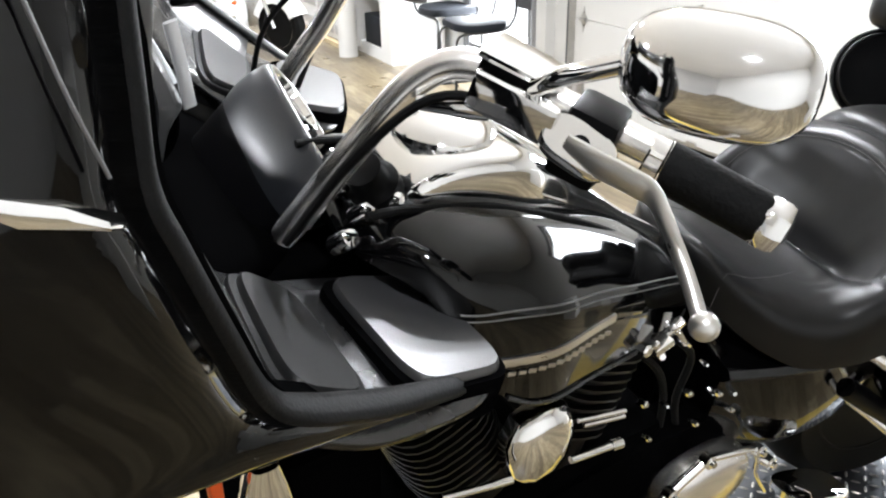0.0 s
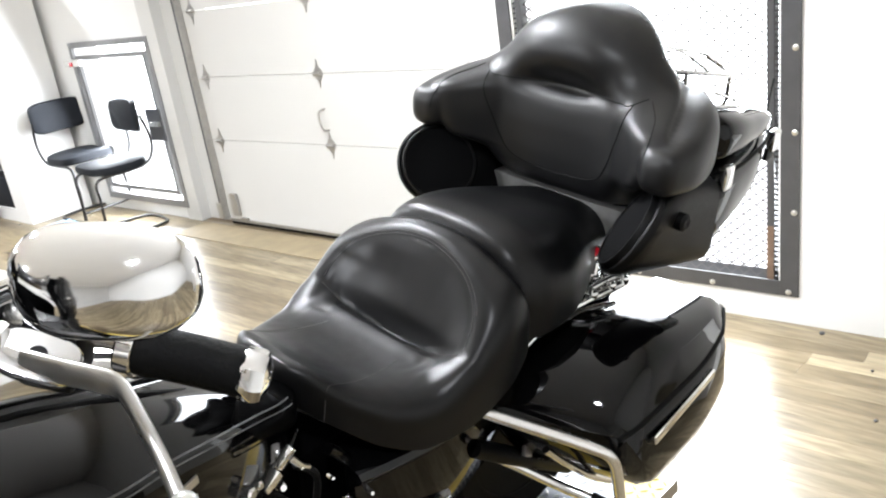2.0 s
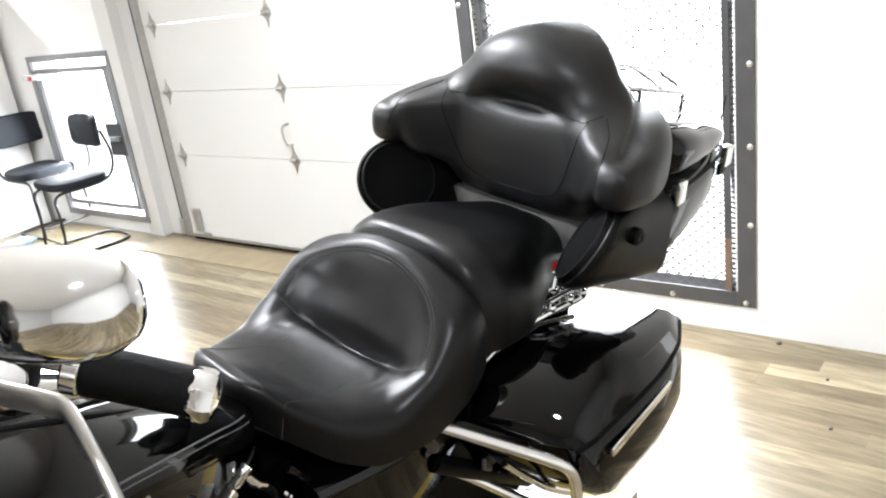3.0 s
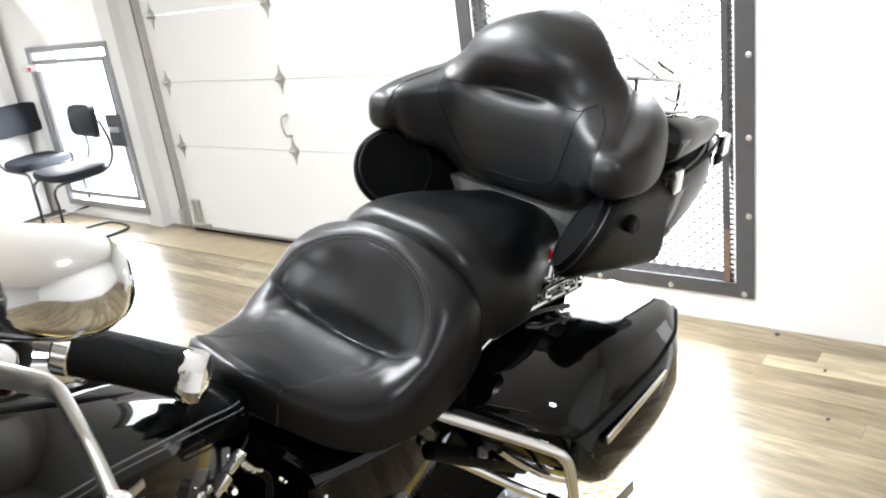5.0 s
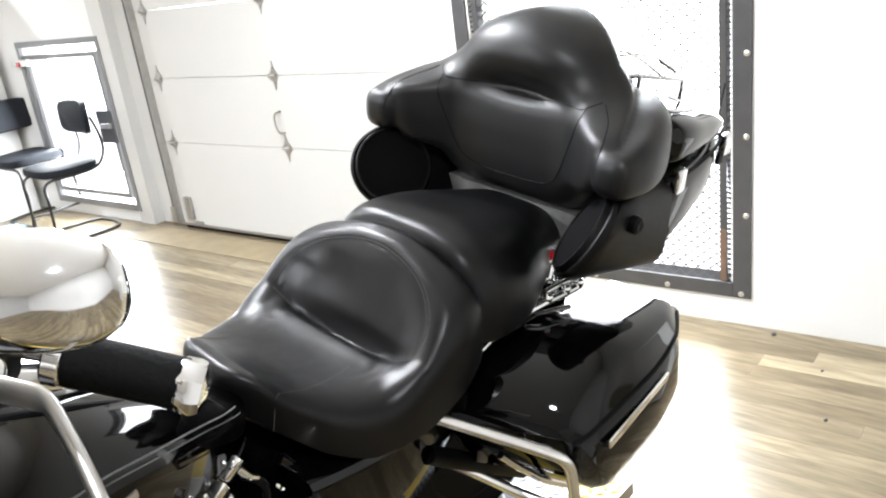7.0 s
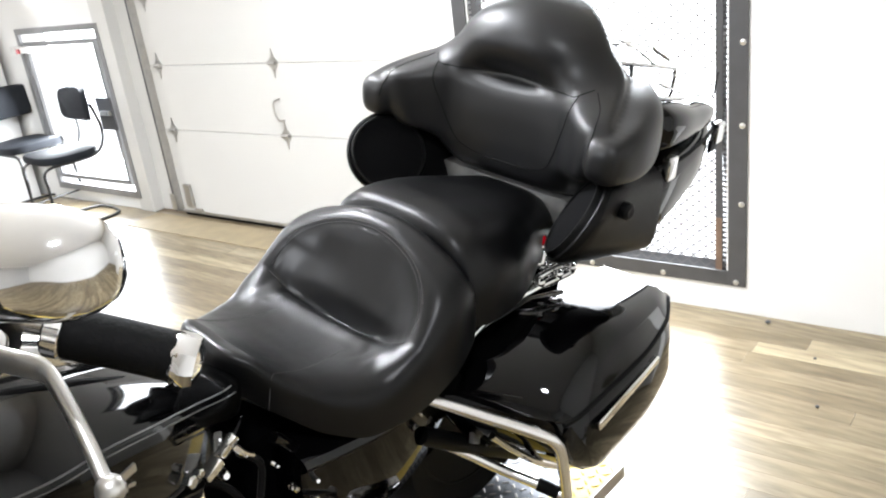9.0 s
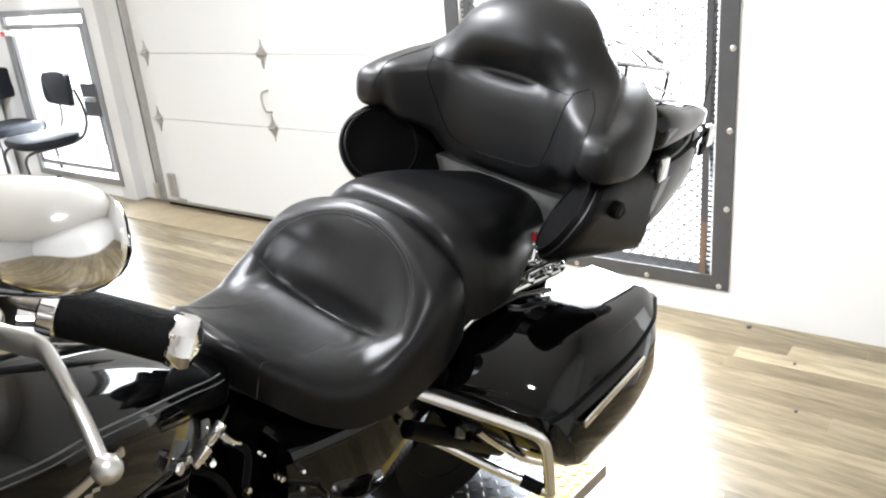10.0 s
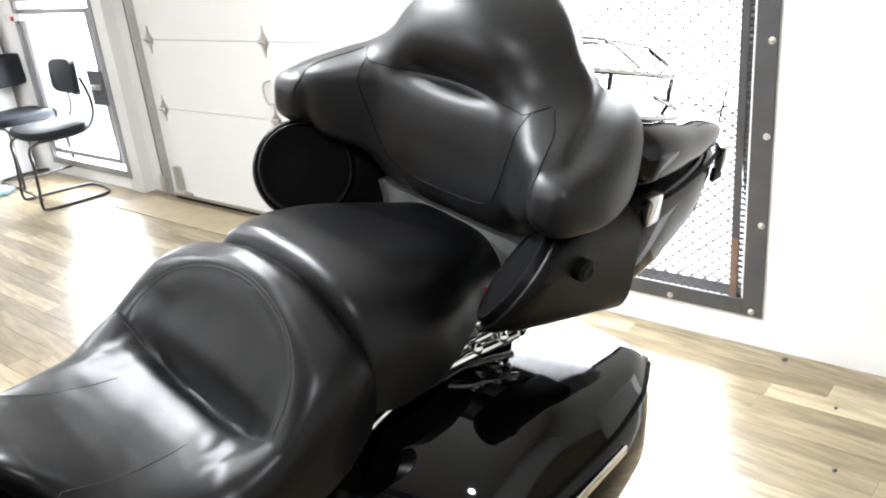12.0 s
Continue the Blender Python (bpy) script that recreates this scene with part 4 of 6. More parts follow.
# indicator and chrome fittings between seat and saddlebag
for sgn in (-1, 1):
    sig = empty("rear_indicator")
    sig.parent = bike
    b = mesh()
    disc(b, (1.135, 0.162 * sgn, 0.893), (-0.5, sgn * 0.45, 0.75), [(0.012, -0.03), (0.019, -0.02), (0.021, -0.004), (0.019, -0.002)], 20)
    bpart("bowl", b, CHROME, sig)
    b = mesh()
    disc(b, (1.135, 0.162 * sgn, 0.893), (-0.5, sgn * 0.45, 0.75), [(0.013, -0.003), (0.013, 0.003), (0.009, 0.007), (0.001, 0.009)], 20)
    bpart("lens", b, RED, sig, "red indicator lens")
    b = mesh()
    tube(b, [(1.15, 0.158 * sgn, 0.872), (1.165, 0.155 * sgn, 0.835), (1.16, 0.165 * sgn, 0.80)], 0.011, 12)
    tube(b, [(1.14, 0.168 * sgn, 0.862), (1.13, 0.17 * sgn, 0.835)], 0.008, 10, smooth=False)
    bpart("stalk", b, CHROME, sig)
    strut = empty("fender_strut")
    strut.parent = bike
    b = mesh()
    tube(b, [(1.23, 0.172 * sgn, 0.776), (1.118, 0.170 * sgn, 0.780), (0.985, 0.168 * sgn, 0.784), (0.879, 0.167 * sgn, 0.758), (0.829, 0.168 * sgn, 0.739)], 0.0085, 10)
    bpart("rail", b, CHROME, strut)
    for x, y, z in ((1.10, 0.195, 0.800), (1.16, 0.20, 0.803), (1.205, 0.19, 0.80)):
        b = mesh()
        disc(b, (x, y * sgn, z), (0, sgn * 0.5, 1), [(0.0085, -0.012), (0.0085, 0.003), (0.006, 0.006), (0.001, 0.006)], 8)
        bpart("bolt", b, CHROME, strut)
    b = mesh()
    box(b, (1.15, 0.17 * sgn - 0.014, 0.79), (1.20, 0.17 * sgn + 0.016, 0.806), 0.006)
    bpart("clamp", b, CHROME, strut)
    for pts, r in (([(1.02, 0.182, 0.792), (1.06, 0.20, 0.806), (1.12, 0.212, 0.810), (1.18, 0.214, 0.806)], 0.010), ([(1.05, 0.178, 0.812), (1.10, 0.192, 0.824), (1.15, 0.198, 0.826), (1.19, 0.20, 0.818)], 0.008), ([(1.10, 0.165, 0.838), (1.13, 0.178, 0.826), (1.15, 0.192, 0.812)], 0.009), ([(1.19, 0.168, 0.83), (1.205, 0.19, 0.822), (1.215, 0.215, 0.812)], 0.009)):
        b = mesh()
        tube(b, [(x, y * sgn, z) for x, y, z in pts], r, 10)
        bpart("bracket", b, CHROME, strut)
    for x, y, z, r in ((1.075, 0.205, 0.822, 0.013), (1.135, 0.216, 0.824, 0.012), (1.19, 0.218, 0.820, 0.012), (1.11, 0.172, 0.846, 0.011), (1.16, 0.186, 0.842, 0.010)):
        b = mesh()
        disc(b, (x, y * sgn, z), (-0.2, sgn * 0.4, 1), [(r, -0.016), (r, -0.002), (r * 0.8, 0.004), (r * 0.4, 0.007), (0.0005, 0.008)], 14)
        bpart("cap_nut", b, CHROME, strut)

# chrome fasteners, clip and down tube beside the engine
for x, z, r in ((0.202, 0.827, 0.009), (0.334, 0.707, 0.006), (0.384, 0.69, 0.006), (0.239, 0.706, 0.005), (0.531, 0.581, 0.006), (0.301, 0.781, 0.004)):
    b = mesh()
    disc(b, (x, -0.195, z), (-0.2, -1, 0.35), [(r, -0.015), (r, 0.002), (r * 0.6, 0.006), (0.001, 0.006)], 8)
    bpart("fastener", b, CHROME)
b = mesh()
box(b, (-0.020, -0.008, -0.014), (0.020, 0.008, 0.014), 0.004, Matrix.Translation((0.214, -0.195, 0.88)) @ Matrix.Rotation(radians(-35), 4, "Y") @ Matrix.Rotation(radians(20), 4, "X"))
bpart("cable_clip", b, CHROME)
b = mesh()
tube(b, [(0.228, -0.19, 0.868), (0.245, -0.19, 0.842), (0.262, -0.185, 0.825)], 0.006, 8)
bpart("cable_clip", b, CHROME)
b = mesh()
tube(b, [(0.33, -0.15, 0.80), (0.355, -0.15, 0.771), (0.466, -0.15, 0.614), (0.50, -0.15, 0.55)], 0.012, 10)
bpart("frame_tube", b, PAINT)
for pts in ([(0.12, -0.17, 0.86), (0.20, -0.185, 0.80), (0.24, -0.18, 0.72), (0.26, -0.17, 0.62)], [(0.24, -0.18, 0.84), (0.28, -0.18, 0.79), (0.27, -0.18, 0.70), (0.30, -0.17, 0.60)]):
    b = mesh()
    tube(b, pts, 0.007, 8)
    bpart("cable", b, RUBBER)

# side covers, frame, wheels, fender
for sgn in (-1, 1):
    b = mesh()
    loops = []
    for x in steps(0.36, 0.78, 14):
        f = (x - 0.36) / 0.42
        zt, zb = 0.752 - 0.012 * f, 0.56 - 0.06 * math.sin(f * math.pi)
        yo = 0.185 + 0.03 * math.sin(f * math.pi)
        prof = ((0.10, zt), (yo - 0.02, zt), (yo + 0.008, zt - 0.006), (yo + 0.016, zt - 0.018), (yo + 0.008, zt - 0.032), (yo - 0.006, zt - 0.042), (yo - 0.004, (zt + zb) / 2), (yo - 0.012, zb + 0.03), (yo - 0.03, zb), (0.10, zb))
        loops.append([Vector((x, sgn * y, z)) for y, z in prof])
    rings(b, loops)
    bpart("side_cover", b, PAINT)
b = mesh()
box(b, (0.30, -0.09, 0.40), (0.85, 0.09, 0.76), 0.03)
bpart("frame_box", b, MATTE)


def wheel(x, y, z, r, w, front):
    wh = empty("wheel")
    wh.parent = bike
    for name, m_, prof in (("tyre", RUBBER, [(r * 0.66, -w * 0.42), (r * 0.86, -w * 0.5), (r * 0.96, -w * 0.36), (r, -w * 0.12), (r, w * 0.12), (r * 0.96, w * 0.36), (r * 0.86, w * 0.5), (r * 0.66, w * 0.42)]), ("rim", SATIN, [(r * 0.16, -w * 0.2), (r * 0.6, -w * 0.1), (r * 0.66, -w * 0.43), (r * 0.68, -w * 0.43), (r * 0.68, w * 0.43), (r * 0.66, w * 0.43), (r * 0.6, w * 0.1), (r * 0.16, w * 0.2)])):
        b = mesh()
        disc(b, (x, y, z), (0, 1, 0), prof, 40)
        if front:
            fpart(name, b, m_, wh)
        else:
            bpart(name, b, m_, wh)


wheel(1.02, 0, 0.43, 0.325, 0.18, False)
wheel(-0.82, 0, 0.42, 0.32, 0.13, True)
b = mesh()
loops = []
for a in steps(20, 175, 20):
    c, s = math.cos(radians(a)), math.sin(radians(a))
    loops.append([Vector((1.02 - c * (0.36 + k), y, 0.43 + s * (0.36 + k))) for y, k in ((-0.11, -0.08), (-0.115, -0.01), (-0.09, 0.015), (0, 0.02), (0.09, 0.015), (0.115, -0.01), (0.11, -0.08), (0.1, -0.02), (0, 0.01), (-0.1, -0.02))])
rings(b, loops)
bpart("rear_fender", b, PAINT)
b = mesh()
loops = []
for a in steps(30, 165, 18):
    c, s = math.cos(radians(a)), math.sin(radians(a))
    loops.append([Vector((-0.82 - c * (0.345 + k), y, 0.42 + s * (0.345 + k))) for y, k in ((-0.085, -0.1), (-0.09, -0.01), (-0.06, 0.012), (0, 0.018), (0.06, 0.012), (0.09, -0.01), (0.085, -0.1), (0.08, -0.02), (0, 0.008), (-0.08, -0.02))])
rings(b, loops)
fpart("front_fender", b, PAINT)

# fuel tank: side height by station
tank = empty("fuel_tank")
tank.parent = bike
tank["label"] = "gloss black fuel tank with silver pinstripe"
TW = [(-0.34, 0.07), (-0.31, 0.150), (-0.25, 0.205), (-0.15, 0.222), (-0.05, 0.20), (0.05, 0.175), (0.15, 0.14), (0.25, 0.095), (0.31, 0.04)]
TT = [(-0.34, 1.16), (-0.30, 1.208), (-0.25, 1.21), (-0.17, 1.192), (-0.05, 1.142), (0.08, 1.075), (0.18, 1.008), (0.26, 0.945), (0.31, 0.91)]
TB = [(-0.34, 1.155), (-0.30, 1.145), (-0.27, 1.09), (-0.24, 1.03), (-0.21, 0.985), (-0.15, 0.95), (0.0, 0.92), (0.15, 0.885), (0.25, 0.865), (0.31, 0.87)]
b = mesh()
loops = []
for x in steps(-0.34, 0.31, 40):
    w, zt, zb = lerp(TW, x), lerp(TT, x), lerp(TB, x)
    loop = []
    for k in range(41):
        a = math.pi * (k / 40) * 1.16 - math.pi * 0.08
        c, s = math.cos(a), math.sin(a)
        y = -w * math.copysign(abs(c) ** 0.75, c)
        mid = zb + (zt - zb) * 0.42
        z = mid + (zt - mid) * abs(s) ** 0.8 if s > 0 else mid - (mid - zb) * 3.0 * abs(s) * 1.3
        loop.append(Vector((x, y, max(z, zb))))
    loop += [Vector((x, w * 0.8, zb)), Vector((x, 0, zb + 0.03)), Vector((x, -w * 0.8, zb))]
    loops.append(loop)
rings(b, loops)
fpart("shell", b, PAINT, tank)

# chrome console on the tank
con = empty("tank_console")
con.parent = bike
con["label"] = "chrome tank console with filler cap"
b = mesh()
loops = []
for x in steps(-0.28, 0.24, 40):
    w = lerp([(-0.28, 0.06), (-0.25, 0.088), (-0.12, 0.09), (-0.02, 0.07), (0.06, 0.045), (0.14, 0.03), (0.24, 0.018)], x)
    zt = lerp([(-0.28, 1.20), (-0.255, 1.235), (-0.20, 1.248), (-0.12, 1.24), (-0.03, 1.19), (0.05, 1.125), (0.13, 1.06), (0.24, 0.985)], x)
    zb = lerp(TT, x) - 0.03
    loops.append([Vector((x, a, (zt + zb) / 2 + c)) for a, c in superloop(36, 4.2, w, (zt - zb) / 2)])
rings(b, loops)
fpart("cover", b, CHROME, con)
b = mesh()
disc(b, (-0.175, 0.0, 1.242), (0.08, 0, 1), [(0.066, 0), (0.067, 0.008), (0.060, 0.016), (0.045, 0.022), (0.03, 0.025), (0.001, 0.027)], 32)
fpart("filler_cap", b, CHROME, con)
b = mesh()
box(b, (-0.10, -0.045, 1.222), (-0.02, 0.045, 1.226), 0.002, Matrix.Translation((-0.06, 0, 1.222)) @ Matrix.Rotation(radians(28), 4, "Y") @ Matrix.Translation((0.06, 0, -1.222)))
fpart("maker_plate", b, STEEL, con, "brushed plate")
b = mesh()
disc(b, (-0.30, -0.055, 1.225), (-0.5, -0.2, 0.8), [(0.03, -0.05), (0.032, 0.0), (0.024, 0.01), (0.022, 0.03), (0.001, 0.032)], 20)
fpart("ignition_switch", b, SATIN, con)
for x, y, z, r in ((-0.315, -0.075, 1.205, 0.012), (-0.285, -0.085, 1.215, 0.009), (-0.33, -0.04, 1.222, 0.010), (-0.345, -0.085, 1.18, 0.013)):
    b = mesh()
    disc(b, (x, y, z), (0.2, -0.7, 0.6), [(r, -0.03), (r, 0.0), (r * 0.8, 0.006), (0.001, 0.008)], 12)
    fpart("fitting", b, CHROME, con)

BEAD = [(-0.33, 0.10, 1.213), (-0.291, 0.10, 1.210), (-0.235, 0.10, 1.198), (-0.163, 0.10, 1.181), (-0.044, 0.10, 1.131), (0.041, 0.093, 1.084), (0.125, 0.075, 1.03), (0.19, 0.055, 0.985)]
# silver side trim and pinstripes follow the shell


def tank_y(x, z):
    """Half width of the tank at a height."""
    w, zt, zb = lerp(TW, x), lerp(TT, x), lerp(TB, x)
    mid = zb + (zt - zb) * 0.42
    if z <= mid:
        return w
    f = min(0.98, (z - mid) / (zt - mid))
    return w * (1 - (f ** (1 / 0.8)) ** 2) ** 0.375


STRIPE = [(-0.27, 1.121), (-0.20, 1.113), (-0.07, 1.079), (0.07, 1.027), (0.15, 0.990), (0.27, 0.925)]
for sgn in (-1, 1):
    for drop, r in ((0.0, 0.0014), (0.009, 0.0010)):
        b = mesh()
        tube(b, [(x, sgn * (tank_y(x, lerp(STRIPE, x) - drop) + 0.0003), lerp(STRIPE, x) - drop) for x in steps(-0.265, 0.26, 30)], r, 6, 2)
        fpart("pinstripe", b, STRIPE_GREY, tank)
    b = mesh()
    loops = []
    for x in steps(-0.235, -0.018, 16):
        z = 1.044 - 0.10 * (x + 0.225)
        y = tank_y(x, z)
        loops.append([Vector((x, sgn * (y + d), z + h)) for d, h in ((-0.002, -0.006), (0.003, -0.006), (0.004, 0.0), (0.003, 0.006), (-0.002, 0.006))])
    rings(b, loops)
    fpart("badge_bar", b, STEEL, tank, "brushed silver badge bar")
    rnd = random.Random(4)
    for i in range(13):
        x = -0.20 + i * 0.0142
        z = 1.022 - 0.115 * (x + 0.20)
        y = tank_y(x, z)
        b = mesh()
        h = 0.006 + 0.004 * rnd.random()
        box(b, (-0.0060, -0.0010, -h * 0.42), (0.0060, 0.0010, h * 0.42), 0.0008, Matrix.Translation((x, sgn * (y + 0.0005), z)) @ Matrix.Rotation(radians(18), 4, "Y"))
        fpart("badge_block", b, STEEL, tank, "plain silver badge bar")
    b = mesh()
    tube(b, [(x, sgn * yy, zz) for x, yy, zz in BEAD], 0.0055, 8)
    fpart("edge_bead", b, RUBBER, tank, "black rubber bead")
    b = mesh()
    pts = []
    for x in steps(-0.20, 0.26, 14):
        z = lerp(TB, x) + 0.004
        pts.append((x, sgn * (tank_y(x, z) - 0.003), z))
    tube(b, pts, 0.0035, 6, 3)
    fpart("lower_seam", b, GREY_TRIM, tank)

# handlebar, controls and mirror of the near side
for sgn in (-1,):
    def S(x, y, z):
        return Vector((x, -y * sgn, z)) if sgn > 0 else Vector((x, y, z))

    PIV = Vector((-0.214, -0.292, 1.356))
    bar = empty("handlebar")
    bar.parent = bike
    b = mesh()
    tube(b, [S(-0.41, -0.06, 1.19), S(-0.39, -0.085, 1.235), S(-0.335, -0.115, 1.32), S(-0.29, -0.135, 1.375), S(-0.255, -0.16, 1.395), S(-0.215, -0.205, 1.382), S(-0.12, -0.34, 1.335)], 0.016, 16)
    fpart("bar_tube", b, BAR_CHROME, bar)
    b = mesh()
    tube(b, [S(-0.138, -0.326, 1.335), S(-0.134, -0.332, 1.333), S(-0.110, -0.367, 1.320), S(-0.086, -0.404, 1.306), S(-0.083, -0.409, 1.304)], 0.0245, 24, 4)
    fpart("grip", b, RUBBER, bar)
    b = mesh()
    d = (S(-0.077, -0.418, 1.304) - S(-0.238, -0.182, 1.389)).normalized()
    disc(b, S(-0.088, -0.402, 1.307), d, [(0.0245, 0), (0.0262, 0.003), (0.0262, 0.017), (0.0235, 0.023), (0.012, 0.028), (0.001, 0.029)], 8)
    fpart("end_cap", b, CHROME, bar)
    b = mesh()
    disc(b, S(-0.148, -0.311, 1.340), d, [(0.0235, 0), (0.0255, 0.002), (0.0255, 0.015), (0.0235, 0.017)], 16)
    fpart("collar", b, CHROME, bar)
    b = mesh()
    mtx = Matrix.Translation(S(-0.178, -0.268, 1.352)) @ d.to_track_quat("X", "Z").to_matrix().to_4x4()
    box(b, (-0.026, -0.03, -0.045), (0.026, 0.028, 0.03), 0.010, mtx)
    fpart("switch_box", b, SATIN, bar)
    b = mesh()
    mtx = Matrix.Translation(S(-0.222, -0.205, 1.385)) @ d.to_track_quat("X", "Z").to_matrix().to_4x4()
    box(b, (-0.035, -0.03, -0.02), (0.035, 0.022, 0.022), 0.006, mtx)
    fpart("perch_body", b, SATIN, bar)
    b = mesh()
    box(b, (-0.037, -0.034, 0.022), (0.040, 0.026, 0.030), 0.004, mtx)
    fpart("perch_cap", b, CHROME, bar)
    b = mesh()
    box(b, (-0.03, -0.052, -0.02), (0.055, -0.032, 0.018), 0.006, mtx)
    fpart("clutch_bracket", b, CHROME, bar)
    b = mesh()
    pn = Vector((-0.25, -0.62, 0.74)).normalized()
    pa = Vector((0.55, -0.65, -0.45))
    pa = (pa - pn * pa.dot(pn)).normalized()
    pb = pn.cross(pa)
    rings(b, [[PIV + pn * h + pa * a * k + pb * e * k for a, e in superloop(28, 3.2, 0.036, 0.022)] for h, k in ((-0.012, 0.95), (-0.009, 1.0), (0.003, 1.0), (0.006, 0.94))])
    fpart("lever_perch", b, CHROME, bar, "polished lever perch")
    b = mesh()
    disc(b, PIV + pn * 0.004, pn, [(0.0085, -0.01), (0.0085, 0.0035), (0.006, 0.0035), (0.001, 0.003)], 16)
    fpart("pivot_bolt", b, SATIN, bar)
    b = mesh()
    lever = curve([S(-0.226, -0.288, 1.357), S(-0.212, -0.318, 1.350), S(-0.197, -0.347, 1.343), S(-0.189, -0.364, 1.337), S(-0.191, -0.382, 1.328), S(-0.204, -0.428, 1.302), S(-0.217, -0.464, 1.280)], 6)
    loops = []
    for i, p in enumerate(lever):
        f = i / (len(lever) - 1)
        dd = (lever[min(i + 1, len(lever) - 1)] - lever[max(i - 1, 0)]).normalized()
        sd_ = dd.cross(Vector((0, 0, 1))).normalized()
        up_ = sd_.cross(dd)
        hw, hh = 0.0065, lerp([(0, 0.013), (0.4, 0.0125), (0.55, 0.010), (0.75, 0.0075), (1, 0.0055)], f)
        loops.append([p + sd_ * a + up_ * c for a, c in superloop(14, 2.4, hw, hh)])
    rings(b, loops)
    fpart("lever", b, STEEL, bar)
    b = mesh()
    bmesh.ops.create_uvsphere(b, u_segments=16, v_segments=10, radius=0.0125, matrix=Matrix.Translation(S(-0.217, -0.468, 1.278)))
    fpart("lever_ball", b, STEEL, bar)
    b = mesh()
    tube(b, [S(-0.23, -0.22, 1.37), S(-0.30, -0.18, 1.375), S(-0.36, -0.13, 1.30), S(-0.42, -0.09, 1.20)], 0.005, 8)
    fpart("cable", b, RUBBER, bar)
    b = mesh()
    disc(b, S(-0.262, -0.185, 1.362), S(-0.06, 0.045, 0.0), [(0.013, -0.02), (0.013, 0.0), (0.010, 0.02), (0.007, 0.05)], 12)
    fpart("cable_ferrule", b, CHROME, bar)
    # mirror: convex chrome shell, glass behind
    mir = empty("mirror")
    mir.parent = bike
    b = mesh()
    tube(b, [S(-0.235, -0.25, 1.40), S(-0.25, -0.30, 1.43), S(-0.235, -0.355, 1.458)], 0.009, 10)
    fpart("stem", b, CHROME, mir)
    wdir = (S(-0.155, -0.53, 1.478) - S(-0.24, -0.37, 1.478)).normalized()
    mc = S(-0.208, -0.418, 1.466)
    back = Vector((0, 0, 1)).cross(wdir) * (1 if sgn < 0 else -1)
    if back.x > 0:
        back = -back
    b = mesh()
    loops = []
    for h, k in ((-0.008, 0.98), (0.0, 1.0), (0.012, 0.97), (0.026, 0.86), (0.038, 0.66), (0.046, 0.4), (0.049, 0.12)):
        loops.append([mc + back * h + wdir * a * k + Vector((0, 0, c * k)) for a, c in superloop(32, 2.8, 0.071, 0.044)])
    rings(b, loops)
    fpart("shell", b, CHROME, mir)
    b = mesh()
    rings(b, [[mc + back * h + wdir * a + Vector((0, 0, c)) for a, c in superloop(32, 2.8, 0.067, 0.041)] for h in (-0.0095, -0.0085)])
    fpart("glass", b, CHROME, mir)

# far half of the handlebar with throttle grip, brake switch and mirror
bar = empty("handlebar")
bar.parent = bike
RB = [(-0.26, 0.45, 1.07), (-0.209, 0.438, 1.165), (-0.152, 0.418, 1.25), (-0.112, 0.380, 1.34), (-0.085, 0.352, 1.38), (-0.042, 0.353, 1.380), (0.057, 0.42, 1.345)]
b = mesh()
tube(b, RB, 0.0165, 16)
fpart("bar_tube", b, BAR_CHROME, bar)
gd = Vector((0.115, 0.075, -0.05)).normalized()
g0 = Vector((0.057, 0.42, 1.345))
b = mesh()
disc(b, g0, gd, [(0.019, 0.0), (0.020, 0.004), (0.020, 0.10), (0.019, 0.104), (0.001, 0.105)], 20)
fpart("grip", b, RUBBER, bar)
b = mesh()
disc(b, g0 + gd * 0.102, gd, [(0.021, 0), (0.021, 0.014), (0.016, 0.02), (0.001, 0.021)], 12)
fpart("end_cap", b, CHROME, bar)
b = mesh()
disc(b, Vector((-0.035, 0.357, 1.377)), gd, [(0.017, -0.012), (0.030, -0.008), (0.033, 0.0), (0.033, 0.05), (0.028, 0.056), (0.017, 0.058)], 28)
fpart("throttle_housing", b, CHROME, bar)
b = mesh()
disc(b, Vector((0.028, 0.400, 1.352)), gd, [(0.02, -0.008), (0.044, -0.006), (0.046, 0.0), (0.046, 0.010), (0.040, 0.014), (0.02, 0.015)], 28)
fpart("switch_ring", b, SATIN, bar)
b = mesh()
box(b, (-0.045, -0.02, -0.085), (0.022, 0.02, -0.01), 0.012, Matrix.Translation((0.018, 0.395, 1.357)) @ gd.to_track_quat("X", "Z").to_matrix().to_4x4())
fpart("switch_box", b, SATIN, bar)
b = mesh()
disc(b, Vector((0.045, 0.41, 1.348)), gd, [(0.02, -0.004), (0.026, 0.0), (0.026, 0.016), (0.02, 0.02)], 20)
fpart("collar", b, CHROME, bar)
b = mesh()
box(b, (-0.05, -0.022, 0.018), (0.01, 0.022, 0.05), 0.006, Matrix.Translation((-0.06, 0.345, 1.382)) @ gd.to_track_quat("X", "Z").to_matrix().to_4x4())
fpart("brake_reservoir", b, CHROME, bar)
b = mesh()
tube(b, [(0.02, 0.43, 1.375), (-0.02, 0.47, 1.365), (0.06, 0.53, 1.325), (0.14, 0.565, 1.29)], 0.007, 10)
fpart("lever", b, STEEL, bar)
for pts, r in (([(-0.03, 0.36, 1.36), (-0.10, 0.39, 1.33), (-0.15, 0.44, 1.22), (-0.2, 0.46, 1.10)], 0.005), ([(-0.09, 0.36, 1.36), (-0.17, 0.40, 1.33), (-0.24, 0.44, 1.25), (-0.27, 0.46, 1.13)], 0.0045)):
    b = mesh()
    tube(b, pts, r, 8)
    fpart("cable", b, RUBBER, bar)
mir = empty("mirror")
mir.parent = bike
b = mesh()
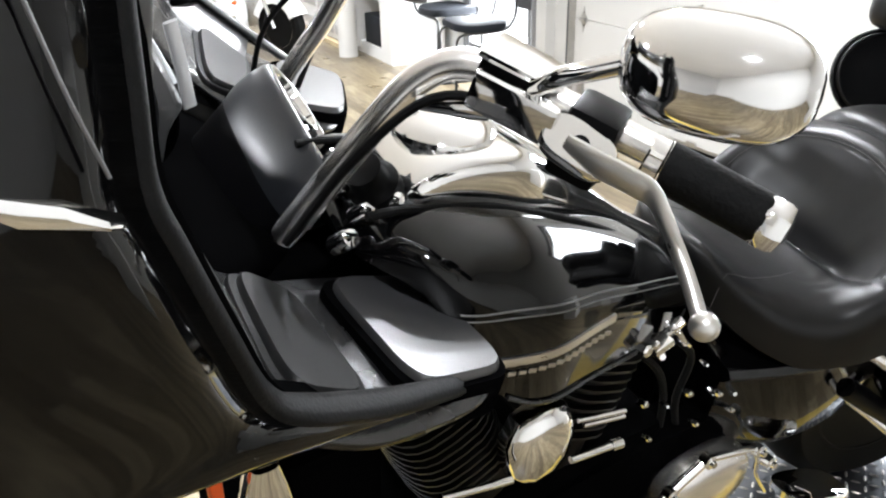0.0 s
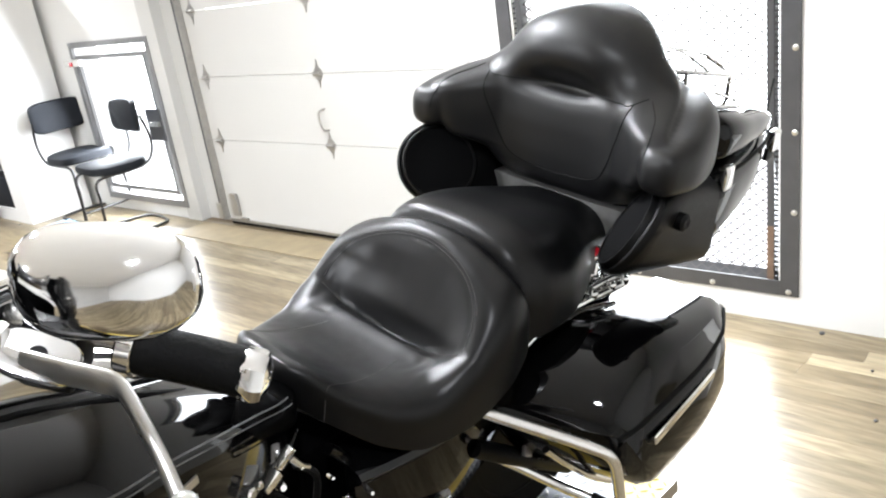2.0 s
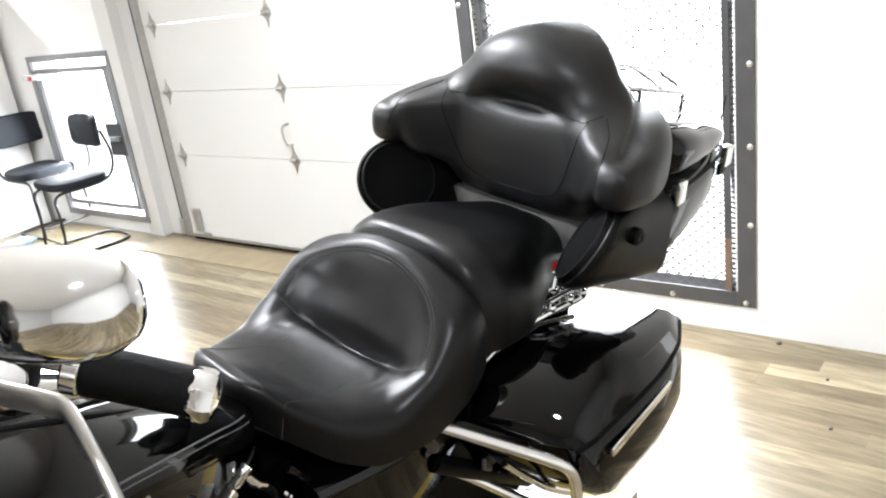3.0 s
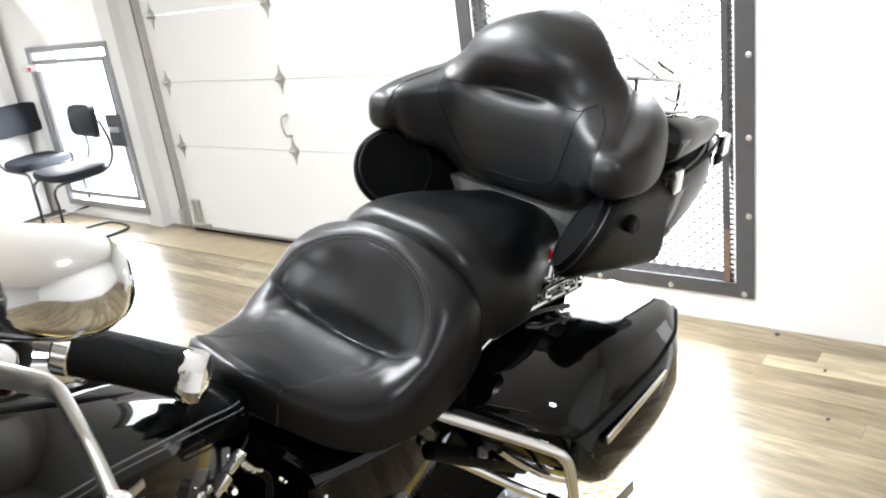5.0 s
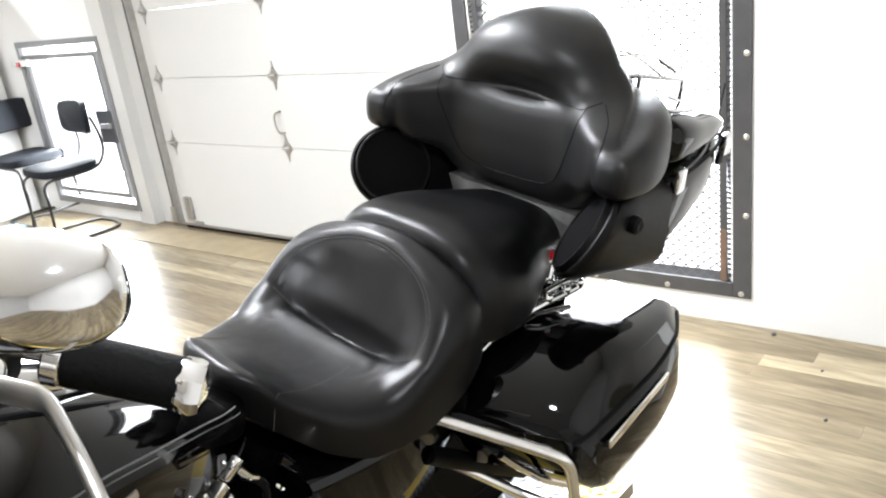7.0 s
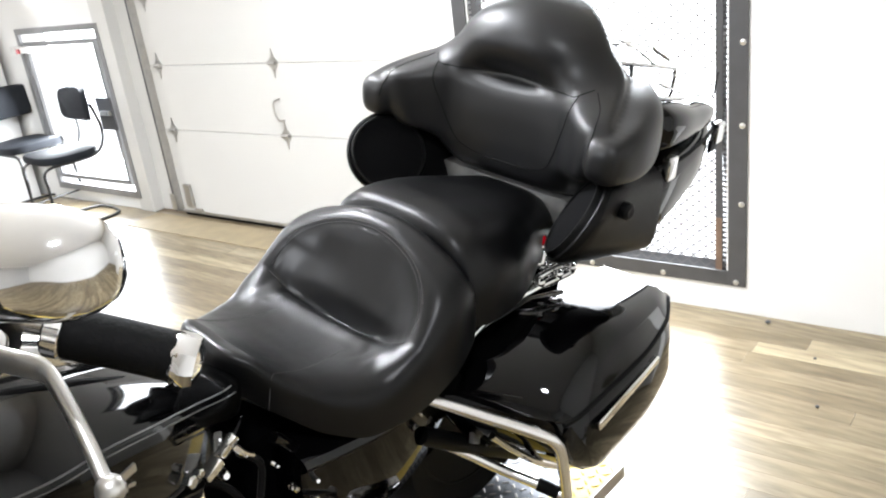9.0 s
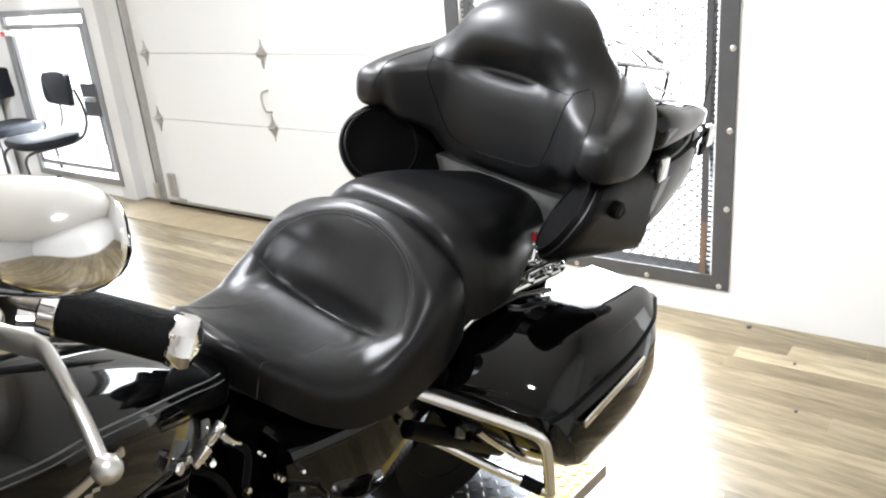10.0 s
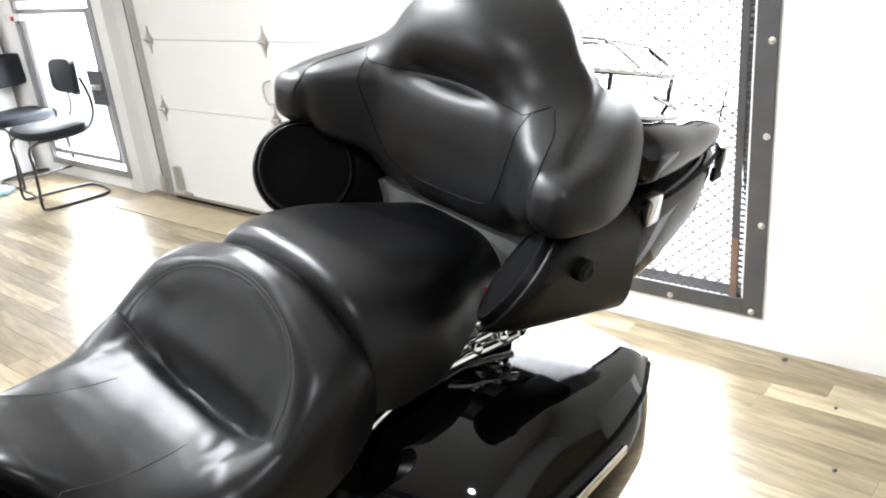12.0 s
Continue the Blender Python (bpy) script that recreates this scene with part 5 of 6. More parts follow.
tube(b, [(-0.055, 0.36, 1.41), (-0.06, 0.39, 1.45), (-0.045, 0.42, 1.48)], 0.007, 10)
fpart("stem", b, CHROME, mir)
mc, md = Vector((-0.035, 0.46, 1.50)), Vector((0.85, -0.45, 0.1)).normalized()
ma = Vector((0, 0, 1)).cross(md).normalized()
b = mesh()
loops = []
for h, k in ((0.006, 0.97), (0.0, 1.0), (-0.012, 0.97), (-0.026, 0.85), (-0.038, 0.6), (-0.044, 0.15)):
    loops.append([mc + md * h + ma * a * k + Vector((0, 0, c * k)) for a, c in superloop(32, 2.6, 0.066, 0.042)])
rings(b, loops)
fpart("shell", b, CHROME, mir)
b = mesh()
rings(b, [[mc + md * h + ma * a + Vector((0, 0, c)) for a, c in superloop(32, 2.6, 0.062, 0.039)] for h in (0.0065, 0.0075)])
fpart("glass", b, SMOKE, mir)

# fairing: outer shell, rim, inner ledge, dash
fair = empty("fairing")
fair.parent = bike
fair["label"] = "frame-mounted gloss black fairing"
RIM = [(-0.56, -0.36, 1.70), (-0.59, -0.385, 1.60), (-0.60, -0.40, 1.506), (-0.602, -0.405, 1.46), (-0.592, -0.405, 1.42), (-0.571, -0.40, 1.346), (-0.548, -0.39, 1.275), (-0.515, -0.385, 1.24), (-0.43, -0.35, 1.178), (-0.34, -0.305, 1.12), (-0.28, -0.27, 1.08)]
for sgn in (-1, 1):
    rim = curve(RIM, 6)
    b = mesh()
    loops = []
    for f in steps(0, 1, 14):
        loop = []
        for p in rim[: len(rim) - 6]:
            x = p.x - f * 0.62
            y = p.y * (1 - 0.62 * f ** 2.2) - 0.06 * math.sin(f * math.pi)
            z = p.z + (1.33 - p.z) * 0.35 * f ** 2 + 2.0 * f * max(0.0, 1.27 - p.z) 
            loop.append(Vector((x, y, z)))
        loops.append(loop)
    rings(b, loops, caps=False, closed=False)
    ob = fpart("outer_shell", b, PAINT, fair, flip=sgn > 0)
    sol = ob.modifiers.new("thick", "SOLIDIFY")
    sol.thickness = 0.006
    b = mesh()
    loops = []
    for i, p in enumerate(rim):
        d = (rim[min(i + 1, len(rim) - 1)] - rim[max(i - 1, 0)]).normalized()
        inw = Vector((0.25, 0.85, 0.2))
        inw = (inw - d * inw.dot(d)).normalized()
        out = d.cross(inw)
        k = lerp([(0, 0.008), (0.5, 0.009), (0.75, 0.014), (1, 0.010)], i / (len(rim) - 1))
        loop = [p + inw * (a + k) + out * c for a, c in superloop(14, 3.0, k, 0.008)]
        loops.append(loop)
    rings(b, loops)
    # the far rim takes the paler grey: grazing window glare put into its colour
    fpart("rim", b, RIM_TRIM if sgn < 0 else LID_GREY, fair, "fairing edge, far side coloured paler for window glare", flip=sgn > 0)
    b = mesh()
    loops = []
    for p in rim[2: 44]:
        loops.append([p + Vector(o) for o in ((0.002, 0.008, 0), (0.012, 0.02, 0.0), (0.002, 0.045, 0.002), (-0.035, 0.075, 0.0), (-0.10, 0.09, -0.01))])
    rings(b, loops, caps=False, closed=False)
    ob = fpart("inner_panel", b, MATTE, fair, "black inner fairing panel", flip=sgn > 0)
    ob.modifiers.new("thick", "SOLIDIFY").thickness = 0.004
    bevel_line = [(-0.578, -0.372, 1.60), (-0.582, -0.375, 1.552), (-0.586, -0.376, 1.530), (-0.588, -0.377, 1.515), (-0.593, -0.378, 1.498), (-0.597, -0.378, 1.472), (-0.596, -0.378, 1.453), (-0.591, -0.377, 1.438), (-0.587, -0.376, 1.424), (-0.578, -0.374, 1.404), (-0.566, -0.37, 1.365), (-0.548, -0.365, 1.30)]
    b = mesh()
    loops = []
    for i, p in enumerate(curve(bevel_line, 4)):
        loops.append([p + Vector((a, 0.25 * a + 0.4 * c, c * 0.3 + 0.15 * a)) for a, c in superloop(12, 2.6, 0.0065, 0.005)])
    rings(b, loops)
    fpart("rim_bevel", b, LID_GREY, fair, "satin grey inner bevel", flip=sgn > 0)
    # liner added on the far side only, its pale grey standing for window glare
    if sgn > 0:
        b = mesh()
        loops = []
        for p in rim[8:50]:
            loops.append([p + Vector(o) for o in ((0.0, 0.012, 0), (-0.006, 0.06, -0.012), (-0.016, 0.115, -0.035), (-0.030, 0.165, -0.075), (-0.05, 0.23, -0.13))])
        rings(b, loops, caps=False, closed=False)
        ob = fpart("wing_liner", b, LID_GREY, fair, "added far wing panel, window glare put into its grey", flip=True)
        ob.modifiers.new("thick", "SOLIDIFY").thickness = 0.004
    # ledge with storage lid and speaker grille
    b = mesh()
    outer = [(-0.56, -0.345, 1.262), (-0.53, -0.35, 1.216), (-0.50, -0.35, 1.188), (-0.44, -0.34, 1.144), (-0.37, -0.322, 1.116), (-0.30, -0.300, 1.097), (-0.262, -0.262, 1.086)]
    inner = [(-0.56, -0.10, 1.262), (-0.53, -0.09, 1.214), (-0.50, -0.08, 1.186), (-0.44, -0.065, 1.142), (-0.37, -0.055, 1.116), (-0.30, -0.065, 1.097), (-0.262, -0.13, 1.086)]
    co, ci = curve(outer, 4), curve(inner, 4)
    loops = []
    for p, q in zip(co, ci):
        loops.append([p.lerp(q, k / 8) + Vector((0, 0, 0.006 * math.sin(k / 8 * math.pi))) for k in range(9)])
    rings(b, loops, caps=False, closed=False)
    ob = fpart("ledge", b, GREY_TRIM, fair, "dark grey inner fairing ledge", flip=sgn > 0)
    sol = ob.modifiers.new("thick", "SOLIDIFY")
    sol.thickness, sol.offset = 0.008, -1

    def plate(name, corners, material, rise, round_=4.0, taper=0.88, label=""):
        a, c, d, e = [Vector(q) for q in corners]
        b = mesh()
        nrm = (c - a).cross(e - a).normalized()
        if nrm.z < 0:
            nrm = -nrm
        loops = []
        for h, k in ((-0.03, 1.0), (rise * 0.5, 1.0), (rise * 0.85, 0.985), (rise, taper), (rise + 0.0006, 0.4), (rise + 0.0007, 0.02)):
            loop = []
            for s, t in superloop(36, round_, k, k):
                p = ((a * (1 - s) + c * (1 + s)) * (1 - t) + (e * (1 - s) + d * (1 + s)) * (1 + t)) / 4 + nrm * h
                loop.append(Vector(p))
            loops.append(loop)
        rings(b, loops)
        return fpart(name, b, material, fair, label, flip=sgn > 0)

    plate("lid_gasket", [(-0.397, -0.080, 1.123), (-0.262, -0.090, 1.086), (-0.252, -0.289, 1.083), (-0.387, -0.303, 1.120)], MATTE, 0.017, 5.5, 0.985, "black gap round the storage lid")
    plate("storage_lid", [(-0.387, -0.086, 1.120), (-0.268, -0.096, 1.088), (-0.258, -0.282, 1.085), (-0.377, -0.294, 1.117)], LID_GREY, 0.026, 5.0, 0.95, "satin black storage lid")
    plate("speaker_grille", [(-0.488, -0.085, 1.176), (-0.430, -0.105, 1.136), (-0.428, -0.290, 1.135), (-0.508, -0.305, 1.193)], GRILLE, 0.017, 4.4, 0.96, "black perforated speaker grille")
    plate("grille_frame", [(-0.496, -0.078, 1.180), (-0.420, -0.098, 1.132), (-0.418, -0.298, 1.131), (-0.518, -0.314, 1.198)], RIM_TRIM, 0.009, 4.6, 0.97, "black moulded grille frame")

# dash trim behind the gauges: satin cheek round an air vent, with two pale ribs
cheek_out = [(-0.482, 0.16, 1.351), (-0.465, 0.16, 1.322), (-0.450, 0.16, 1.276), (-0.449, 0.16, 1.262), (-0.468, 0.16, 1.240), (-0.477, 0.16, 1.214), (-0.489, 0.16, 1.179)]
cheek_in = [(-0.492, 0.14, 1.343), (-0.486, 0.14, 1.320), (-0.481, 0.14, 1.290), (-0.482, 0.14, 1.262), (-0.488, 0.14, 1.234), (-0.495, 0.14, 1.209), (-0.502, 0.14, 1.190)]
b = mesh()
rings(b, [[p, p.lerp(q, 0.5) + Vector((0.003, -0.006, 0)), q, q + Vector((-0.006, 0.02, 0)), p + Vector((-0.006, 0.02, 0))] for p, q in zip(curve(cheek_out, 4), curve(cheek_in, 4))])
fpart("vent_cheek", b, LID_GREY, fair, "satin grey cheek of the air vent")
b = mesh()
disc(b, (-0.505, 0.165, 1.245), (0.3, -1, 0.1), [(0.058, -0.012), (0.058, 0.0), (0.052, 0.003), (0.042, -0.008), (0.001, -0.012)], 28)
fpart("vent", b, MATTE, fair, "black round air vent")
b = mesh()
disc(b, (-0.508, 0.12, 1.225), (0.2, -1, 0.2), [(0.006, -0.04), (0.006, 0.0), (0.0045, 0.004), (0.0006, 0.006)], 12)
fpart("vent_knob", b, CHROME, fair, "small chrome vent knob")
for rib in ([(-0.487, 0.17, 1.369), (-0.475, 0.17, 1.341), (-0.456, 0.17, 1.290)], [(-0.451, 0.15, 1.371), (-0.446, 0.15, 1.322), (-0.442, 0.15, 1.266)]):
    b = mesh()
    rings(b, [[p + Vector((a, 0.4 * c, 0.25 * a)) for a, c in superloop(12, 3.0, 0.0085, 0.012)] for p in curve(rib, 5)])
    fpart("dash_rib", b, SILVER, fair, "pale silver rib of the dash")
# dash and gauges
b = mesh()
loops = []
for x, y0, w, zt, zb in ((-0.70, 0.0, 0.46, 1.42, 1.14), (-0.60, 0.0, 0.42, 1.30, 1.11), (-0.50, 0.02, 0.32, 1.19, 1.07), (-0.40, 0.05, 0.20, 1.13, 1.05), (-0.33, 0.06, 0.12, 1.09, 1.03)):
    loops.append([Vector((x, y0 + a, (zt + zb) / 2 + c)) for a, c in superloop(32, 3.0, w, (zt - zb) / 2)])
rings(b, loops)
bpart("dash", b, MATTE, fair, "black dash panel")
g = empty("gauge_pod")
g.parent = bike
ends = Vector((-0.337, 0.156, 1.262)), Vector((-0.312, -0.118, 1.201))
side = (ends[1] - ends[0]).normalized()
low = Vector((0.588, 0.0, -0.81))
low = (low - side * low.dot(side)).normalized()
nrm = side.cross(low)
if nrm.z < 0:
    nrm = -nrm
back = Vector((-0.85, 0.0, -0.52))
c = (ends[0] + ends[1]) / 2 + low * 0.048
b = mesh()
loops = []
for h, k in ((0.24, 0.62), (0.15, 0.78), (0.10, 0.90), (0.066, 0.975)):
    loops.append([c + back * h + side * a * k + low * e * k for a, e in superloop(44, 2.8, 0.143, 0.050)])
rings(b, loops)
bpart("housing", b, GAUGE_BLACK, g)
b = mesh()
loops = []
for h, k in ((0.085, 0.93), (0.066, 1.0), (0.050, 1.035), (0.028, 1.045), (0.006, 1.025), (0.0, 1.0), (-0.003, 0.95), (0.003, 0.90), (0.02, 0.86)):
    loops.append([c + back * h + side * a * k + low * e * k for a, e in superloop(44, 2.8, 0.143, 0.050)])
rings(b, loops)
bpart("hood", b, HOOD_SHEEN, g, "gauge hood with ceiling sheen put into its grey")
b = mesh()
loops = [[c + back * h + side * a * k + low * e * k for a, e in superloop(44, 2.8, 0.143, 0.050)] for h, k in ((0.002, 0.965), (-0.004, 0.955), (-0.004, 0.90), (0.004, 0.885))]
rings(b, loops, caps=False)
bpart("trim_ring", b, STEEL, g, "silver trim ring")
for gy in (-0.066, 0.066):
    b = mesh()
    loops = [[c + back * h + side * (gy + a * k) + low * e * k for a, e in superloop(32, 2.2, 0.058, 0.040)] for h, k in ((0.012, 1.0), (-0.002, 1.0), (-0.003, 0.9), (0.006, 0.86))]
    rings(b, loops, caps=False)
    bez = bpart("bezel", b, CHROME, g)
    b = mesh()
    loops = [[c + back * h + side * (gy + a * k) + low * e * k for a, e in superloop(32, 2.2, 0.058, 0.040)] for h, k in ((0.010, 0.9), (0.006, 0.88), (0.006, 0.02))]
    rings(b, loops)
    bpart("dial", b, SMOKE, g)
b = mesh()
loops = []
for y in steps(-0.33, 0.33, 20):
    q = y / 0.33
    xf = -0.66 - 0.26 * (1 - q * q)
    loops.append([Vector((xf, y, 1.52)), Vector((xf + 0.05, y * 0.98, 1.60)), Vector((xf + 0.12, y * 0.93, 1.69 + 0.03 * (1 - q * q)))])
rings(b, loops, caps=False, closed=False)
ob = fpart("windshield", b, SMOKE, fair, "dark smoked windshield")
ob.modifiers.new("thick", "SOLIDIFY").thickness = 0.005

# engine
eng = empty("engine")
eng.parent = bike
eng["label"] = "black V-twin engine with polished fins and chrome covers"
FIN = mat("black_fins_bright_edges", (0.035, 0.035, 0.035), 0.34, 0.9, vary=0.2, scale=30)
for cx, tilt in ((-0.20, -22), (0.06, 22)):
    for i in range(11):
        h = 0.72 + i * 0.017
        x = cx + math.tan(radians(tilt)) * (h - 0.80)
        b = mesh()
        m_ = Matrix.Translation((x, 0, h)) @ Matrix.Rotation(radians(tilt), 4, "Y")
        loops = [[m_ @ Vector((a, c, e)) for a, c in superloop(28, 3.2, 0.088, 0.135)] for e in (-0.0022, 0.0022)]
        rings(b, loops)
        fpart("cooling_fin", b, FIN, eng)
    b = mesh()
    m_ = Matrix.Translation((cx, 0, 0.80)) @ Matrix.Rotation(radians(tilt), 4, "Y")
    rings(b, [[m_ @ Vector((a, c, e)) for a, c in superloop(24, 3, 0.074, 0.12)] for e in (-0.16, 0.12)])
    fpart("cylinder", b, SATIN, eng)
b = mesh()
box(b, (-0.22, -0.13, 0.36), (0.24, 0.13, 0.66), 0.04)
fpart("crankcase", b, MATTE, eng)
b = mesh()
box(b, (-0.50, -0.12, 0.90), (-0.24, 0.30, 1.085), 0.03)
fpart("steering_head", b, MATTE, eng, "black steering head cover")
b = mesh()
box(b, (-0.52, -0.15, 0.45), (-0.33, 0.15, 0.93), 0.03)
fpart("oil_cooler", b, MATTE, eng, "black oil cooler housing")
b = mesh()
pts = [(0.0, 0.075), (0.045, 0.06), (0.062, 0.02), (0.055, -0.035), (0.03, -0.07), (-0.02, -0.075), (-0.05, -0.04), (-0.058, 0.02), (-0.04, 0.06)]
rings(b, [[Vector((-0.095 + a * k, -0.140 - h, 0.80 + c * k)) for a, c in pts] for h, k in ((0, 0.95), (0.02, 1.0), (0.030, 0.97), (0.040, 0.85), (0.047, 0.60), (0.051, 0.30), (0.052, 0.05))])
fpart("horn_cover", b, CHROME, eng, "polished chrome horn cover")
b = mesh()
loops = [[Vector((0.31 + a, -0.17 - h, 0.50 + c)) for a, c in superloop(32, 2.4, 0.115 * k, 0.075 * k)] for h, k in ((-0.08, 0.95), (0, 1), (0.02, 0.97), (0.032, 0.8), (0.038, 0.45), (0.04, 0.05))]
rings(b, loops)
fpart("primary_cover", b, BAR_CHROME, eng, "chrome primary cover")
b = mesh()
loops = [[Vector((0.18 + a, -0.12 - h, 0.50 + c)) for a, c in superloop(32, 2.8, 0.34 * k, 0.13 * k)] for h, k in ((-0.06, 0.95), (0, 1), (0.02, 0.97), (0.028, 0.8), (0.03, 0.05))]
rings(b, loops)
fpart("gear_case", b, MATTE, eng, "black gear case")
for pts, r in (([(-0.273, -0.19, 0.815), (-0.157, -0.19, 0.785)], 0.006), ([(-0.049, -0.19, 0.767), (0.03, -0.19, 0.756)], 0.006), ([(0.03, -0.19, 0.756), (0.05, -0.19, 0.752)], 0.009), ([(-0.033, -0.175, 0.826), (0.062, -0.175, 0.801)], 0.004), ([(-0.02, -0.175, 0.81), (0.062, -0.175, 0.79)], 0.004)):
    b = mesh()
    tube(b, pts, r, 10, smooth=False)
    fpart("push_rod", b, CHROME, eng)
for x, z, r in ((0.069, 0.924, 0.010), (0.085, 0.928, 0.007), (-0.138, 0.946, 0.006), (-0.029, 0.934, 0.006), (0.091, 0.809, 0.006), (0.193, 0.785, 0.006), (0.272, 0.749, 0.006), (0.23, 0.70, 0.005), (0.12, 0.72, 0.005), (0.32, 0.69, 0.005)):
    b = mesh()
    disc(b, (x, -0.185, z), (0.1, -1, 0.25), [(r, -0.012), (r, 0.002), (r * 0.6, 0.005), (0.001, 0.005)], 6)
    fpart("bolt", b, CHROME, eng)
b = mesh()
box(b, (-0.018, -0.012, -0.006), (0.018, 0.012, 0.008), 0.004, Matrix.Translation((0.12, -0.165, 0.90)) @ Matrix.Rotation(radians(-20), 4, "Y"))
fpart("cable_clip", b, CHROME, eng)
shift = empty("shift_linkage")
shift.parent = bike
for pts, r in (([(0.16, -0.21, 0.575), (0.188, -0.21, 0.59), (0.252, -0.21, 0.626)], 0.009), ([(0.252, -0.21, 0.626), (0.37, -0.21, 0.59), (0.40, -0.21, 0.575)], 0.007), ([(0.40, -0.20, 0.575), (0.428, -0.20, 0.52), (0.44, -0.20, 0.475), (0.493, -0.20, 0.398)], 0.005)):
    b = mesh()
    tube(b, pts, r, 10, 4)
    fpart("rod", b, CHROME, shift)
for x, z in ((0.252, 0.626), (0.395, 0.577), (0.445, 0.52), (0.175, 0.585)):
    b = mesh()
    disc(b, (x, -0.215, z), (0, -1, 0.15), [(0.013, -0.012), (0.013, 0.006), (0.007, 0.008), (0.006, 0.014), (0.001, 0.014)], 12)
    fpart("joint", b, CHROME, shift)
board = empty("footboard")
board.parent = bike
b = mesh()
loops = [[Vector((0.56 + a, -0.25 + c, 0.42 - 0.45 * a + h)) for a, c in superloop(32, 3.0, 0.11 * k, 0.045 * k)] for h, k in ((-0.014, 0.9), (-0.008, 1.0), (0.008, 1.0), (0.013, 0.9), (0.014, 0.2))]
rings(b, loops)
fpart("plate", b, CHROME, board)

# fork legs and orange reflector below the fairing
for sgn in (-1, 1):
    fk = empty("fork")
    fk.parent = bike
    b = mesh()
    tube(b, [(-0.575, sgn * 0.13, 1.05), (-0.84, sgn * 0.12, 0.42)], 0.030, 20, smooth=False)
    fpart("fork_tube", b, CHROME, fk)
    b = mesh()
    tube(b, [(-0.66, sgn * 0.128, 0.85), (-0.85, sgn * 0.12, 0.40)], 0.037, 20, smooth=False)
    fpart("fork_slider", b, CHROME, fk)
    b = mesh()
    box(b, (-0.553, sgn * 0.15 - 0.012, 0.93), (-0.538, sgn * 0.15 + 0.012, 1.025), 0.005)
    fpart("reflector", b, ORANGE, fk, "orange reflector")
    b = mesh()
    loops = [[Vector((-0.49 + a, sgn * 0.15 + c, z)) for a, c in superloop(16, 3, 0.03 * k, 0.02)] for z, k in ((0.84, 1), (0.90, 1.1), (0.93, 0.9), (0.965, 0.6))]
    rings(b, loops)
    fpart("brake_fitting", b, CHROME, fk)
# chrome flash and seam on the fairing flank
for sgn in (-1, 1):
    b = mesh()
    loops = []
    for x, zt, zb in ((-0.80, 1.55, 1.525), (-0.663, 1.487, 1.468), (-0.64, 1.477, 1.461), (-0.622, 1.464, 1.455), (-0.614, 1.459, 1.457)):
        loops.append([Vector((x, -(0.41 + 0.004 + d), z)) for d, z in ((0, zb), (0.006, zb + 0.002), (0.008, (zb + zt) / 2), (0.006, zt - 0.002), (0, zt), (-0.03, (zt + zb) / 2))])
    rings(b, loops)
    fpart("flank_trim", b, CHROME, fair, "chrome flank trim", flip=sgn > 0)
    b = mesh()
    tube(b, [(-0.642, -0.413, 1.60), (-0.635, -0.4135, 1.567), (-0.627, -0.414, 1.524), (-0.617, -0.414, 1.482)], 0.0012, 6)
    fpart("panel_seam", b, STRIPE_GREY, fair, flip=sgn > 0)


# cantilever chairs by the glazed door
def stool(u, d, back):
    """Cantilever chair; it faces its own -y."""
    st = empty("chair")
    aim = WT * back[0] + WN * back[1]
    st.matrix_world = Matrix.Translation(room(u, d, 0)) @ Matrix.Rotation(math.atan2(aim.y, aim.x) - math.pi / 2, 4, "Z")
    tagged(st, "slate-grey padded cantilever chair with black tube legs", "chair", "chairs by the glazed door")
    b = mesh()
    loops = [[Vector((a * k, c * k, z + 0.02 * (c * k / 0.27) ** 2)) for a, c in superloop(32, 4.0, 0.262, 0.265)] for z, k in ((0.545, 0.90), (0.555, 0.98), (0.585, 1.0), (0.612, 0.97), (0.625, 0.88), (0.632, 0.5), (0.634, 0.1))]
    rings(b, loops)
    part("seat", b, CHAIR_CLOTH, st)
    b = mesh()
    loops = [[Vector((a * k, 0.27 + y - 0.05 * (a / 0.26) ** 2 + 0.05 * c, 0.975 + c * k)) for a, c in superloop(32, 5.0, 0.268, 0.145)] for y, k in ((-0.026, 0.93), (-0.014, 1.0), (0.018, 1.0), (0.028, 0.93))]
    rings(b, loops)
    part("backrest", b, CHAIR_CLOTH, st)
    for s in (-1, 1):
        b = mesh()
        tube(b, [(s * 0.235, 0.26, 0.98), (s * 0.245, 0.30, 0.80), (s * 0.245, 0.285, 0.66), (s * 0.24, 0.20, 0.565), (s * 0.235, 0.0, 0.545), (s * 0.235, -0.19, 0.54), (s * 0.235, -0.25, 0.49), (s * 0.24, -0.25, 0.38)], 0.0125, 8)
        tube(b, [(s * 0.24, -0.25, 0.38), (s * 0.245, -0.26, 0.2), (s * 0.25, -0.27, 0.05), (s * 0.245, -0.22, 0.013), (s * 0.25, 0.05, 0.013), (s * 0.21, 0.27, 0.013), (0, 0.32, 0.013)], 0.0125, 8)
        part("leg", b, BLACK_TUBE, st)
    b = mesh()
    tube(b, [(-0.243, -0.255, 0.10), (0.243, -0.255, 0.10)], 0.010, 8, smooth=False)
    part("cross_tube", b, BLACK_TUBE, st)
    return st


stool(5.42, 2.98, (-0.14, 0.99))
stool(6.30, 3.16, (0.985, 0.0))

